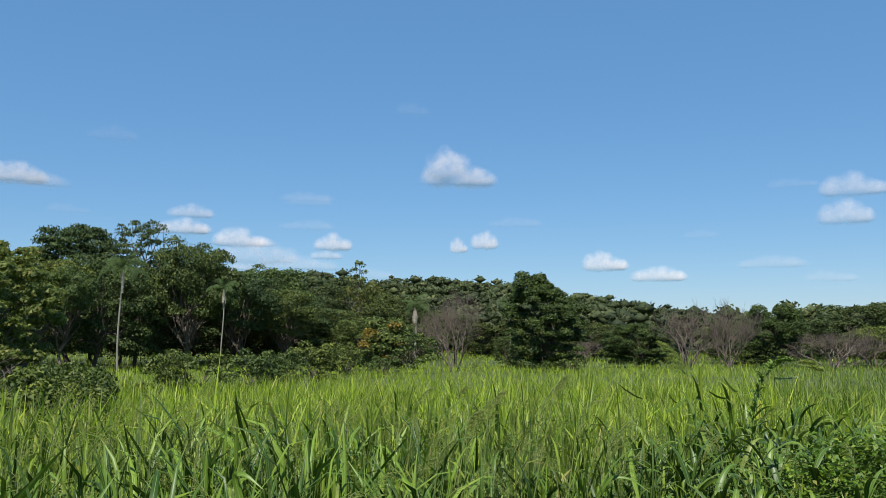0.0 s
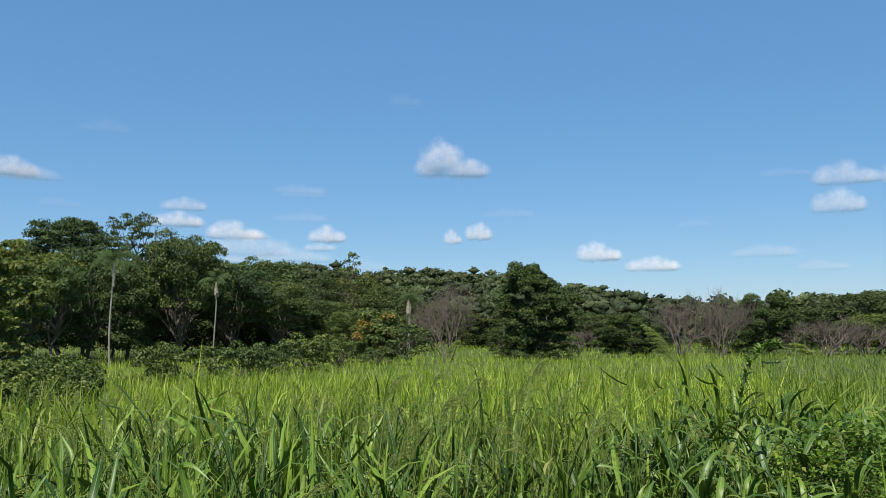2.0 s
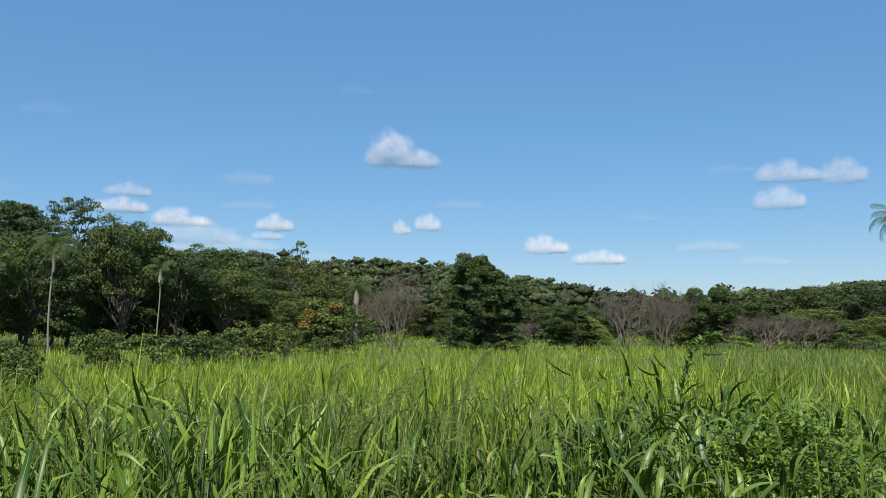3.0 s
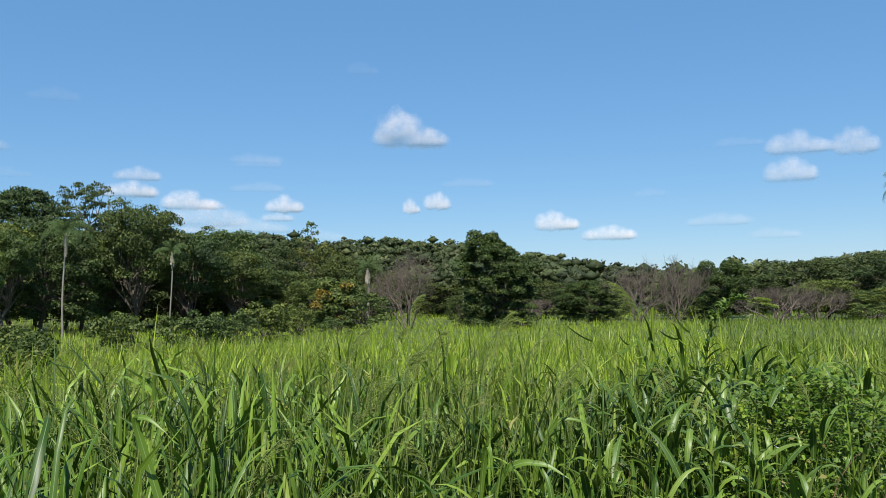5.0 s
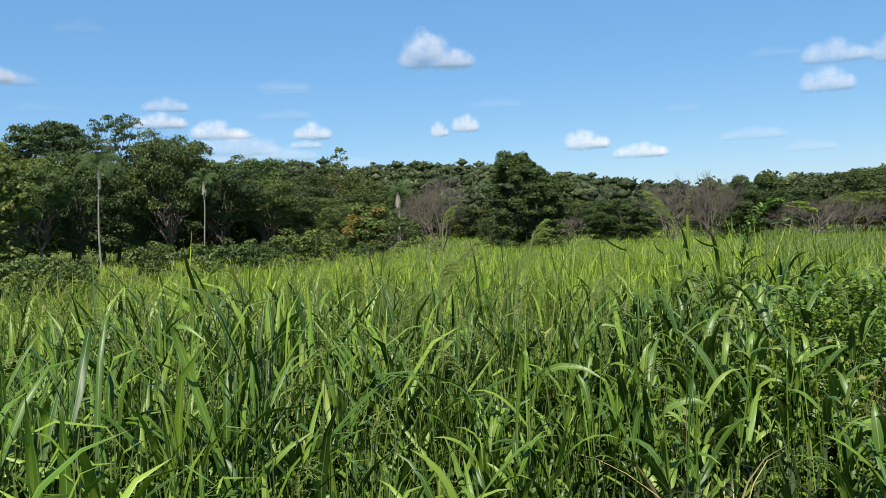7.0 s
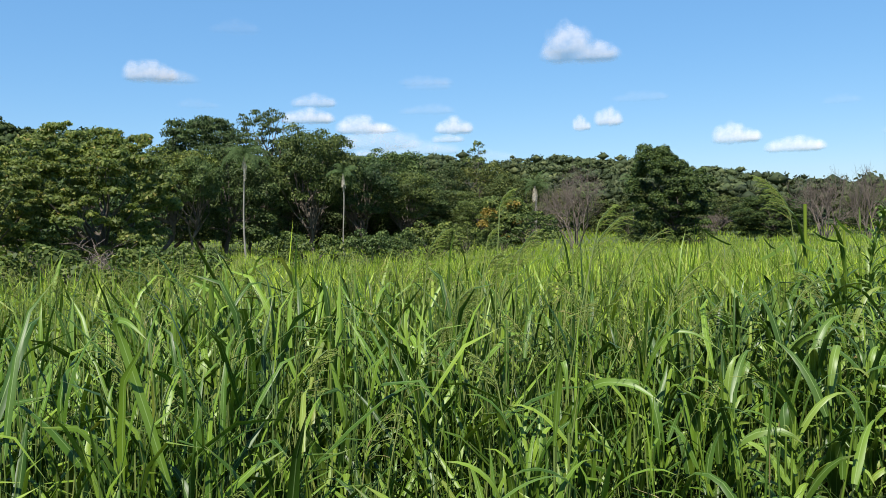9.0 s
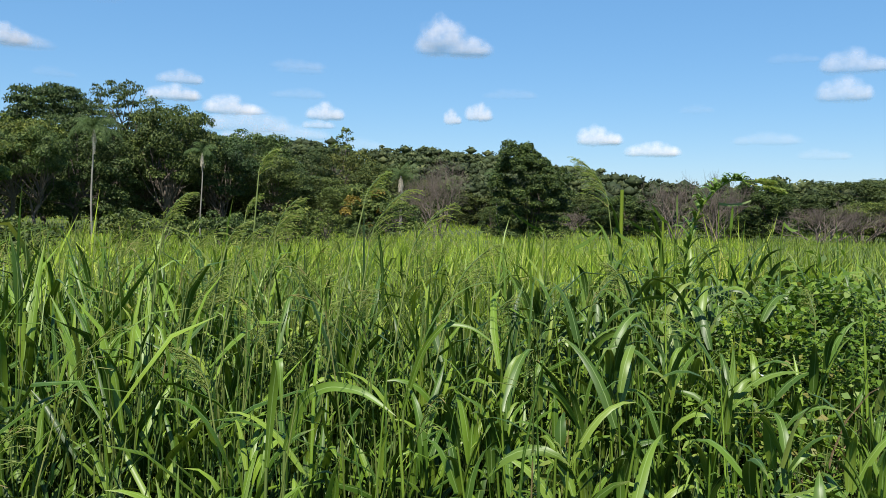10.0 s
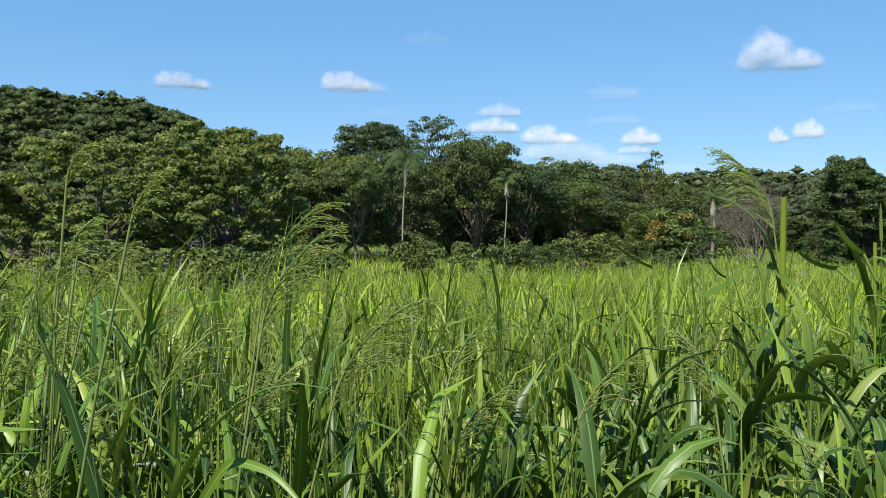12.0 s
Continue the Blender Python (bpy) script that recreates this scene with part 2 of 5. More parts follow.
def part(name, me, parent, label=""):
    ob = new(name, me)
    ob.parent = parent
    return tagged(ob, label)


def unit(v):
    return v / np.maximum(np.linalg.norm(v, axis=-1, keepdims=True), 1e-9)


def tubes(segs, sides=5):
    """Tapered tubes: segs (n, 8) of start, end, radius at start and end."""
    s = np.asarray(segs, float)
    a, b, ra, rb = s[:, :3], s[:, 3:6], s[:, 6], s[:, 7]
    d = unit(b - a)
    helper = np.where(np.abs(d[:, 2:3]) > 0.9, np.array([[1.0, 0, 0]]), np.array([[0, 0, 1.0]]))
    u = unit(np.cross(d, helper))
    w = np.cross(d, u)
    ang = np.arange(sides) * 2 * np.pi / sides
    ring = u[:, None] * np.cos(ang)[None, :, None] + w[:, None] * np.sin(ang)[None, :, None]
    v = np.concatenate([a[:, None] + ring * ra[:, None, None], b[:, None] + ring * rb[:, None, None]], 1)
    base = np.arange(len(s))[:, None] * 2 * sides
    i = np.arange(sides)
    j = (i + 1) % sides
    q = np.stack([i, j, j + sides, i + sides], 1)
    f = (base[:, :, None] + q[None]).reshape(-1, 4)
    return v.reshape(-1, 3), f


def leaf_quads(c, n, length, width, rng, droop=0.0):
    """Folded diamond leaves at c, facing n."""
    k = len(c)
    t = unit(np.cross(n, rng.normal(size=(k, 3))))
    t[:, 2] -= droop
    t = unit(t)
    b = unit(np.cross(n, t))
    n = unit(np.cross(t, b))
    length, width = np.broadcast_to(length, k)[:, None], np.broadcast_to(width, k)[:, None]
    fold = n * width * 0.18
    v = np.stack([c - t * length * 0.5, c + b * width * 0.5 + fold - t * length * 0.08, c + t * length * 0.5 - n * length * 0.12, c - b * width * 0.5 + fold - t * length * 0.08], 1)
    return v.reshape(-1, 3), np.arange(k * 4).reshape(-1, 4)


def leaf_tris(c, n, length, width, rng):
    """Small pointed leaf sprays as single triangles, for trees farther off."""
    k = len(c)
    t = unit(np.cross(n, rng.normal(size=(k, 3))))
    b = unit(np.cross(n, t))
    length, width = np.broadcast_to(length, k)[:, None], np.broadcast_to(width, k)[:, None]
    skew = rng.uniform(-0.4, 0.4, (k, 1))
    v = np.stack([c - t * length * 0.45 + b * width * 0.5, c + t * length * 0.6 + b * width * skew, c - t * length * 0.45 - b * width * 0.5], 1)
    return v.reshape(-1, 3), np.arange(k * 3).reshape(-1, 3)


def ribbons(base, length, width, az, lean, bend, segs, rng, folded=True, twist=0.6, top=None):
    """Grass blades: tapering ribbons that rise from base, lean and arch over. Returns verts, faces, uv."""
    k = len(base)
    s = np.linspace(0, 1, segs + 1)
    th = lean[:, None] + bend[:, None] * s[None, :] ** rng.uniform(1.1, 3.6, k)[:, None]
    az_s = az[:, None] + (rng.normal(size=k) * 0.35)[:, None] * s[None, :]
    step = length[:, None] / segs
    dx, dz = np.sin(th) * step, np.cos(th) * step
    px = np.cumsum(np.concatenate([np.zeros((k, 1)), (dx * np.cos(az_s))[:, :-1]], 1), 1)
    py = np.cumsum(np.concatenate([np.zeros((k, 1)), (dx * np.sin(az_s))[:, :-1]], 1), 1)
    pz = np.cumsum(np.concatenate([np.zeros((k, 1)), dz[:, :-1]], 1), 1)
    if top is not None:   # no blade rises above its own limit
        k_top = np.clip((top - base[:, 2]) / np.maximum(pz.max(1), 1e-3), 0.3, 1.25)[:, None]
        px, py, pz = px * k_top, py * k_top, pz * k_top
        width = width * np.clip(k_top[:, 0] * 1.15, 0.3, 1.0)
    c = np.stack([px, py, pz], 2) + base[:, None]
    tang = np.stack([np.sin(th) * np.cos(az_s), np.sin(th) * np.sin(az_s), np.cos(th)], 2)
    side0 = np.stack([-np.sin(az_s), np.cos(az_s), np.zeros_like(az_s)], 2)
    up = np.cross(tang, side0)
    tw = (rng.normal(size=k) * twist)[:, None] * s[None, :] + (rng.normal(size=k) * twist * 0.6)[:, None]
    side = side0 * np.cos(tw)[..., None] + up * np.sin(tw)[..., None]
    nrm = np.cross(side, tang)
    prof = np.clip(np.minimum(0.55 + 2.0 * s, 1.0) * (1 - s ** 2.9), 0.02, 1)
    half = (width[:, None] * 0.5 * prof[None, :])[..., None]
    if folded:
        v = np.stack([c - side * half, c - nrm * half * 0.35, c + side * half], 2)
        m = 3
    else:
        v = np.stack([c - side * half, c + side * half], 2)
        m = 2
    rows = segs + 1
    idx = np.arange(k)[:, None, None] * rows * m + np.arange(segs)[None, :, None] * m
    fs = [np.stack([idx[..., 0] + j, idx[..., 0] + j + 1, idx[..., 0] + m + j + 1, idx[..., 0] + m + j], -1) for j in range(m - 1)]
    f = np.concatenate([x.reshape(-1, 4) for x in fs])
    u = np.broadcast_to(np.linspace(0, 1, m)[None, None, :], (k, rows, m))
    vv = np.broadcast_to(s[None, :, None], (k, rows, m))
    return v.reshape(-1, 3), f, np.stack([u.ravel(), vv.ravel()], 1)


def joined(pieces):
    """Several (verts, faces[, uv]) as one."""
    vs, fs, us, o = [], [], [], 0
    for p in pieces:
        vs.append(p[0])
        fs.append(p[1] + o)
        us.append(p[2] if len(p) > 2 else np.zeros((len(p[0]), 2)))
        o += len(p[0])
    return np.concatenate(vs), np.concatenate(fs), np.concatenate(us)


def thing(name, m=None):
    ob = new(name)
    if m is not None:
        ob.matrix_basis = m
    return ob


# ---------------- the land ----------------
CREST_AZ = [-180, -70, -55, -46, -40, -36, -34, -31, -27, -20, -13, -5, 0, 5, 10, 15, 18.5, 24, 28, 35, 60, 180]
CREST_Z = [10, 33, 33.8, 34.2, 34, 30.8, 26, 22.5, 19.3, 17, 16.5, 16, 14.8, 13.0, 9.4, 5.0, 2.0, 3.9, 6.9, 7.4, 8, 8]


def smooth(a, b, x):
    t = np.clip((x - a) / (b - a), 0, 1)
    return t * t * (3 - 2 * t)


def land(x, y):
    """Height of the ground: a level field, a slight rise behind it, wooded hills round it."""
    d = np.hypot(x, y)
    az = np.degrees(np.arctan2(x, y))
    crest = np.interp(az, CREST_AZ, CREST_Z)
    roll = 0.06 * np.sin(x * 0.23 + 1.3) * np.cos(y * 0.19) * smooth(6, 15, d)
    return roll + 0.7 * smooth(75, 120, d) + crest * smooth(105, 265, d) - crest * 0.6 * smooth(275, 500, d)


def polar(az, d):
    return d * math.sin(radians(az)), d * math.cos(radians(az))


def make_ground():
    radii = np.concatenate([np.linspace(0.3, 12, 25), np.geomspace(13, 320, 60), np.geomspace(350, 4500, 16)])
    az = np.linspace(0, 2 * np.pi, 181)[:-1]
    R, A = np.meshgrid(radii, az, indexing="ij")
    X, Y = R * np.sin(A), R * np.cos(A)
    v = np.stack([X, Y, land(X, Y)], 2).reshape(-1, 3)
    v = np.concatenate([v, [[0, 0, float(land(np.array(0.0), np.array(0.0)))]]])
    na, nr = len(az), len(radii)
    i, j = np.meshgrid(np.arange(nr - 1), np.arange(na), indexing="ij")
    k = (j + 1) % na
    f = np.stack([i * na + j, (i + 1) * na + j, (i + 1) * na + k, i * na + k], 2).reshape(-1, 4)
    c = len(v) - 1
    jj = np.arange(0, na, 2)
    cap = np.stack([np.full(len(jj), c), jj, (jj + 1) % na, (jj + 2) % na], 1)
    ob = new("ground", mesh_of("ground", v, np.concatenate([f, cap]), SOIL, smooth=True))
    tagged(ob, "level green-brown field soil rising into wooded hills", "ground", kind="structure")


make_ground()


# ---------------- trees ----------------
def limbs(rng, height, spread, tips, trunk_r, fork=0.35):
    """Trunk and bent limbs from the base up to the tips."""
    segs, p, n = [], np.zeros(3), 5
    trunk = [np.array([0.0, 0, 0])]
    for i in range(n):
        trunk.append(trunk[-1] + np.array([rng.normal() * 0.04 * height, rng.normal() * 0.04 * height, height * fork / n]))
    for i in range(n):
        segs.append([*trunk[i], *trunk[i + 1], trunk_r * (1 - 0.08 * i), trunk_r * (1 - 0.08 * (i + 1))])
    for t in tips:
        start = trunk[rng.integers(2, n + 1)]
        mid = start * 0.45 + t * 0.55 + rng.normal(size=3) * 0.05 * height
        mid[2] = max(mid[2], start[2] * 0.9)
        q = [start, start * 0.6 + mid * 0.4 + rng.normal(size=3) * 0.02 * height, mid, t]
        r = trunk_r * np.array([0.5, 0.36, 0.22, 0.06])
        for i in range(3):
            segs.append([*q[i], *q[i + 1], r[i], r[i + 1]])
    return segs


def crown_leaves(rng, puffs, per, size, fill=0.55, fine=False):
    """Leaves over uneven clumps: puffs (n, 6) of centre and radii."""
    vs = []
    for c in puffs:
        k = int(per * (c[3] * c[4]) ** 1.0)
        d = unit(rng.normal(size=(k, 3)))
        d[:, 2] = np.where(d[:, 2] < -0.35, -d[:, 2] * 0.7, d[:, 2])
        r = fill + (1.06 - fill) * rng.random(k) ** 0.6
        r *= 1 + 0.16 * np.sin(d[:, 0] * 5 + c[0] * 3) * np.cos(d[:, 1] * 4 + c[1] * 3)
        pos = c[:3] + d * r[:, None] * c[3:6]
        n = unit(d * 0.9 + np.array([0, 0, 0.4]) + rng.normal(size=(k, 3)) * 0.5)
        sz = size * (0.6 + 0.8 * rng.random(k))
        vs.append((pos, n, sz))
    pos, n, sz = (np.concatenate([v[i] for v in vs]) for i in range(3))
    if fine:
        return leaf_tris(pos, n, sz, sz * 0.8, rng)
    return leaf_quads(pos, n, sz, sz * 0.62, rng, droop=0.25)


def broad_tree(name, seed, height, width, leaf, leaf_size, per, puff_n=26, low=0.18, flat=0.8, mat_bark=None, puff_size=0.2, fork=0.35, label="", fill=0.72, fine=False, heaps=(), full=False):
    """A tree: trunk with limbs, and a crown of leafy clumps with gaps. It stands at the origin until it is placed."""
    rng = np.random.default_rng(seed)
    ob = thing(name)
    puffs = []
    for i in range(puff_n):
        zf = low + (0.93 - low) * ((i + 0.5) / puff_n) ** 0.85 + rng.normal() * 0.02
        prof = math.sqrt(max(0.05, 1 - ((zf - (low + 0.42 * (1 - low))) / (0.62 * (1 - low))) ** 2))
        a = i * 2.4 + rng.normal() * 0.5
        rr = width * 0.5 * prof * (0.10 + 0.90 * rng.random() ** 0.5 if full else 0.30 + 0.66 * rng.random() ** 0.5)
        ps = height * puff_size * (0.55 + 0.95 * rng.random())
        puffs.append([math.cos(a) * rr, math.sin(a) * rr, height * zf, ps * 1.1, ps * 1.1, ps * flat])
    if heaps:   # rows of clumps: height, from, to, how many
        puffs = []
        for zc, xa, xb, k in heaps:
            for j in range(k):
                ps = height * puff_size * (0.8 + 0.45 * rng.random())
                puffs.append([xa + (xb - xa) * (j + 0.5) / k + rng.normal() * 0.22, rng.uniform(-0.4, 0.4) * (xb - xa), zc + rng.normal() * 0.22, ps, ps, ps * flat])
    puffs = np.array(puffs)
    top = (puffs[:, 2] + puffs[:, 5]).max()
    puffs[:, 2] *= height / top * 0.97
    v, f = tubes(limbs(rng, height, width, puffs[::max(1, len(puffs) // 22), :3] * (0.75 if heaps else 1.0), height * (0.011 if heaps else 0.018) + 0.03, fork), 6)
    part("trunk", mesh_of("trunk", v, f, mat_bark or BARK, True), ob)
    v, f = crown_leaves(rng, puffs, per, leaf_size, fill, fine)
    part("crown", mesh_of("crown", v, f, leaf), ob)
    return tagged(ob, label, "tree")


def bare_tree(name, seed, height, width, depth, label, twigs=1.0, stems=1):
    """A leafless tree: forking grey branches down to fine twigs."""
    rng = np.random.default_rng(seed)
    ob = thing(name)

    def grow(p, d, length, r, level):
        n = 3
        q = p
        for i in range(n):
            d = unit(d + rng.normal(size=3) * 0.16 + np.array([0, 0, 0.05]))
            e = q + d * length / n
            (thick if r > 0.018 else thin).append([*q, *e, r * (1 - 0.2 * i / n), r * (1 - 0.2 * (i + 1) / n)])
            q = e
        if level == 0:
            return
        for _ in range(3 if level > 1 else int(4 * twigs)):
            nd = unit(d + rng.normal(size=3) * 0.5 + np.array([0, 0, 0.28]))
            grow(q - d * length * rng.random() * 0.55, unit(nd), length * (0.62 + 0.2 * rng.random()), r * 0.58, level - 1)

    each = []
    for i in range(stems):
        a = i * 2.4
        out = (0.25 + 0.75 * ((i + 0.5) / stems)) * (stems > 1)
        thick, thin = [], []
        grow(np.array([0.3 * math.cos(a) * out, 0.3 * math.sin(a) * out, 0.0]), unit(np.array([0.75 * math.cos(a) * out, 0.75 * math.sin(a) * out, 1.0])), height * 0.34, height * 0.02 / math.sqrt(stems) + 0.015, depth)
        each.append((tubes(thick, 6), tubes(thin, 3)))
    top = max(t[0][:, 2].max() for _, t in each)
    reach = np.percentile(np.abs(np.concatenate([t[0][:, 0] for _, t in each])), 97)
    size = np.array([0.5 * width / reach, 0.5 * width / reach, height / top])
    for (v1, f1), (v2, f2) in each:
        st = part("stem", mesh_of("stem", v1 * size, f1, BARK_GREY, True), ob)
        tagged(part("twig", mesh_of("twig", v2 * size, f2, BARK_GREY), st), kind="stuff")
    return tagged(ob, label, "tree")


def palm(name, seed, height, crown, label, skirt=0.0, fronds=18, trunk_r=0.11):
    """A feather palm: slim trunk, arching fronds with leaflets, and dead fronds hanging below."""
    rng = np.random.default_rng(seed)
    ob = thing(name)
    pts = [np.array([0.0, 0, 0])]
    for i in range(10):
        pts.append(np.array([0.012 * height * math.sin(i * 0.5 + seed), 0.01 * height * math.sin(i * 0.35), height * (i + 1) / 10]))
    segs = [[*pts[i], *pts[i + 1], trunk_r * (1.25 - 0.05 * i), trunk_r * (1.2 - 0.05 * i)] for i in range(10)]
    v, f = tubes(segs, 8)
    part("trunk", mesh_of("trunk", v, f, BARK_PALM, True), ob)
    top = pts[-1]
    for i in range(fronds + int(skirt * 12)):   # upright young fronds first, then arching ones, then the dead
        dead = i >= fronds
        az = i * 2.4 + rng.normal() * 0.2
        el = radians(-72 - 14 * rng.random()) if dead else radians(84 - 74 * i / fronds + rng.normal() * 8)
        bend = radians(6) if dead else radians(70 + 70 * rng.random())
        L = crown * (0.35 + 0.55 * rng.random() if dead else 0.7 + 0.5 * rng.random())
        n, rachis, leaflets = 9, [], []
        q, e = top.copy(), el
        for j in range(n):
            d = np.array([math.cos(az) * math.cos(e), math.sin(az) * math.cos(e), math.sin(e)])
            r2 = q + d * L / n
            rachis.append([*q, *r2, crown * 0.012 * (1 - j / n) + 0.004, crown * 0.012 * (1 - (j + 1) / n) + 0.004])
            side = np.array([-math.sin(az), math.cos(az), 0])
            upv = np.cross(side, d)
            if j > 0:
                for h in range(3):
                    o = q + d * L / n * (h / 3)
                    ll = crown * ((0.18 if skirt > 1 else 0.09) if dead else 0.30) * (1 - abs(j / n - 0.45) * 0.9) * (0.8 + 0.4 * rng.random())
                    for sgn in (-1, 1):
                        tip = o + side * sgn * ll * 0.75 + d * ll * 0.55 - np.array([0, 0, ll * (0.35 + 0.3 * rng.random())]) + upv * ll * 0.15
                        w = d * 0.018
                        leaflets.append([o - w * 0.6, o + w, tip + w * 0.3, tip - w * 0.3])
            q, e = r2, e - bend / n
        rv, rf = tubes(rachis, 4)
        lv = np.array(leaflets).reshape(-1, 3)
        jv, jf, _ = joined([(rv, rf), (lv, np.arange(len(lv)).reshape(-1, 4))])
        part("dead_frond" if dead else "frond", mesh_of("frond", jv, jf, DRY_FROND if dead else FROND), ob, "dry brown hanging palm frond" if dead else "")
    return tagged(ob, label, "palm tree")


def put(ob, x, y, turn=0.0, k=1.0, kz=None, sink=0.05):
    """Stand a thing on the land."""
    z = float(land(np.array(float(x)), np.array(float(y)))) - sink
    ob.matrix_basis = Matrix.LocRotScale((x, y, z), Euler((0, 0, turn)), (k, k, kz or k))
    return ob


def again(ob, x, y, turn, k, kz, label="", sink=0.05):
    z = float(land(np.array(float(x)), np.array(float(y)))) - sink
    keep = ob.scale.copy()
    c = copy_thing(ob, Matrix.LocRotScale((x, y, z), Euler((0, 0, turn)), (k / keep.x, k / keep.x, kz / keep.z)))
    if label:
        c["label"] = label
    return c


# model trees, 8 m high and 7.5 m wide, each first stood in its own place
ROUND_A = put(broad_tree("tree", 11, 8, 7.4, LEAF_DARK, 0.15, 330, 110, low=0.42, puff_size=0.080, flat=0.66, fill=0.5, fine=True, label="dense dark green round-crowned tree at the wood's edge"), -21.2, 74.92, 0.3, 1.04, 1.48)
ROUND_B = put(broad_tree("tree", 12, 8, 7.4, LEAF_MID, 0.15, 330, 110, low=0.20, puff_size=0.084, flat=0.66, fill=0.5, fine=True, label="leafy mid-green round tree at the wood's edge"), -18.79, 93.1, 1.0, 1.3, 1.36)
ROUND_C = put(broad_tree("tree", 13, 8, 7.4, LEAF_DARK, 0.15, 330, 115, low=0.15, puff_size=0.082, flat=0.66, fill=0.5, fine=True, label="dark green bushy tree with uneven crown"), -26.4, 69.1, 2.0, 1.05, 1.2)
put(broad_tree("tree", 14, 8, 5.8, LEAF_DARK, 0.14, 300, 200, low=0.30, flat=0.34, puff_size=0.080, fill=0.05, full=True, fork=0.5, fine=True, label="tall dark tree with a spreading flat-topped crown"), -31.5, 75.7, 0.0, 1.2, 1.64)
put(broad_tree("tree", 15, 8, 4.6, LEAF_DARK, 0.13, 190, 84, low=0.58, flat=0.34, puff_size=0.062, fill=0.05, full=True, fork=0.55, fine=True, label="tall airy tree with sky showing through its crown"), -27.5, 79.4, 1.2, 1.05, 1.77)
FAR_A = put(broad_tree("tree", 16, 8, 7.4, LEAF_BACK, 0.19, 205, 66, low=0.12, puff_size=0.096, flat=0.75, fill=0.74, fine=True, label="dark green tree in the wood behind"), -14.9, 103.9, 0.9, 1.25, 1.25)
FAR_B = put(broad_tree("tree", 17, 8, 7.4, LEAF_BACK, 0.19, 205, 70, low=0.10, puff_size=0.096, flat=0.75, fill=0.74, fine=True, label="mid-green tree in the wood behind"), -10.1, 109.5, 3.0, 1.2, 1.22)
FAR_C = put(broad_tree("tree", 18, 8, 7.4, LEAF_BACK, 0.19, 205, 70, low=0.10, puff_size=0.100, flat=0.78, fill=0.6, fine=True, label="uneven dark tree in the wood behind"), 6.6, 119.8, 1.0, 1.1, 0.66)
FOREST = [  # model, x, y, turn, width scale, height scale
    (ROUND_C, -26.2, 74.0, 2.5, 0.95, 1.0), (ROUND_A, -23.6, 82.0, 2.2, 1.1, 1.40), (ROUND_A, -18.6, 80.5, 4.4, 1.0, 1.18), (ROUND_A, -27.5, 86.0, 1.1, 1.1, 1.35), (ROUND_A, -21.0, 88.5, 5.0, 1.1, 1.25), (ROUND_A, -15.2, 84.5, 4.1, 0.95, 1.0),
    (ROUND_C, -15.3, 90.7, 1.4, 1.2, 0.94), (ROUND_C, -11.1, 94.3, 5.2, 1.05, 0.78),
    (ROUND_B, -5.05, 99.9, 0.2, 1.0, 1.02), (ROUND_B, -8.2, 89.6, 4.6, 0.8, 0.64), 
    (ROUND_A, 3.3, 129.9, 2.7, 1.3, 0.68), (ROUND_B, 18.4, 108.2, 5.0, 1.0, 0.6),
    (ROUND_C, 30.9, 95.5, 0.7, 0.8, 0.62), (ROUND_B, 40.8, 82.5, 2.3, 0.9, 0.52), (ROUND_B, 50.7, 109.0, 3.3, 1.5, 0.88), (ROUND_A, 59.0, 110.5, 0.1, 1.5, 0.95),
    (ROUND_C, 61.6, 103.2, 1.9, 1.5, 0.9), (ROUND_B, 43.9, 84.5, 2.9, 1.1, 0.36), (ROUND_B, 47.5, 79.5, 5.5, 1.05, 0.42), (ROUND_A, -33.5, 68.0, 3.6, 1.1, 1.05),
    (ROUND_C, -37.5, 64.0, 1.1, 1.2, 1.0), 
    (ROUND_C, -18.8, 33.5, 0.9, 0.72, 0.80), (ROUND_A, -3.0, 112.0, 1.6, 1.15, 0.80), (ROUND_C, 11.5, 116.0, 0.5, 1.1, 0.68), (ROUND_B, 26.5, 112.0, 4.4, 1.2, 0.52), (ROUND_C, 36.0, 108.0, 2.0, 1.2, 0.62),
    (ROUND_A, 43.0, 104.0, 5.1, 1.25, 0.66), (ROUND_B, -24.0, 101.0, 0.8, 1.3, 1.2), (ROUND_A, -30.0, 92.0, 2.8, 1.2, 1.25), (ROUND_A, -7.0, 121.0, 4.9, 1.3, 0.98),
    (ROUND_C, -36.0, 92.0, 0.3, 1.3, 1.1), (ROUND_A, -27.5, 97.0, 1.9, 1.3, 1.0), (ROUND_C, -21.5, 99.0, 4.2, 1.3, 0.95), (ROUND_C, -17.0, 100.0, 2.6, 1.2, 0.9), (ROUND_A, -41.0, 90.0, 3.3, 1.4, 1.1),
    (ROUND_B, 15.0, 127.0, 3.5, 1.3, 0.6), (ROUND_C, -40.0, 80.0, 5.8, 1.3, 1.2), (ROUND_B, -46.0, 70.0, 1.3, 1.3, 1.15), (ROUND_C, 10.8, 100.0, 2.4, 0.7, 0.5),
]
FOREST_LABELS = {ROUND_A: "dense dark green tree in the wood's edge", ROUND_B: "leafy mid-green tree in the wood's edge", ROUND_C: "dark bushy tree in the wood's edge"}
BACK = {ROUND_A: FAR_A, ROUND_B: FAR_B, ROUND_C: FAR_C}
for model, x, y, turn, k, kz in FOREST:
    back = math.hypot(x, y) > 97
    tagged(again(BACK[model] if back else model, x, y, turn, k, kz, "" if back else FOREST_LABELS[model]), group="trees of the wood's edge")

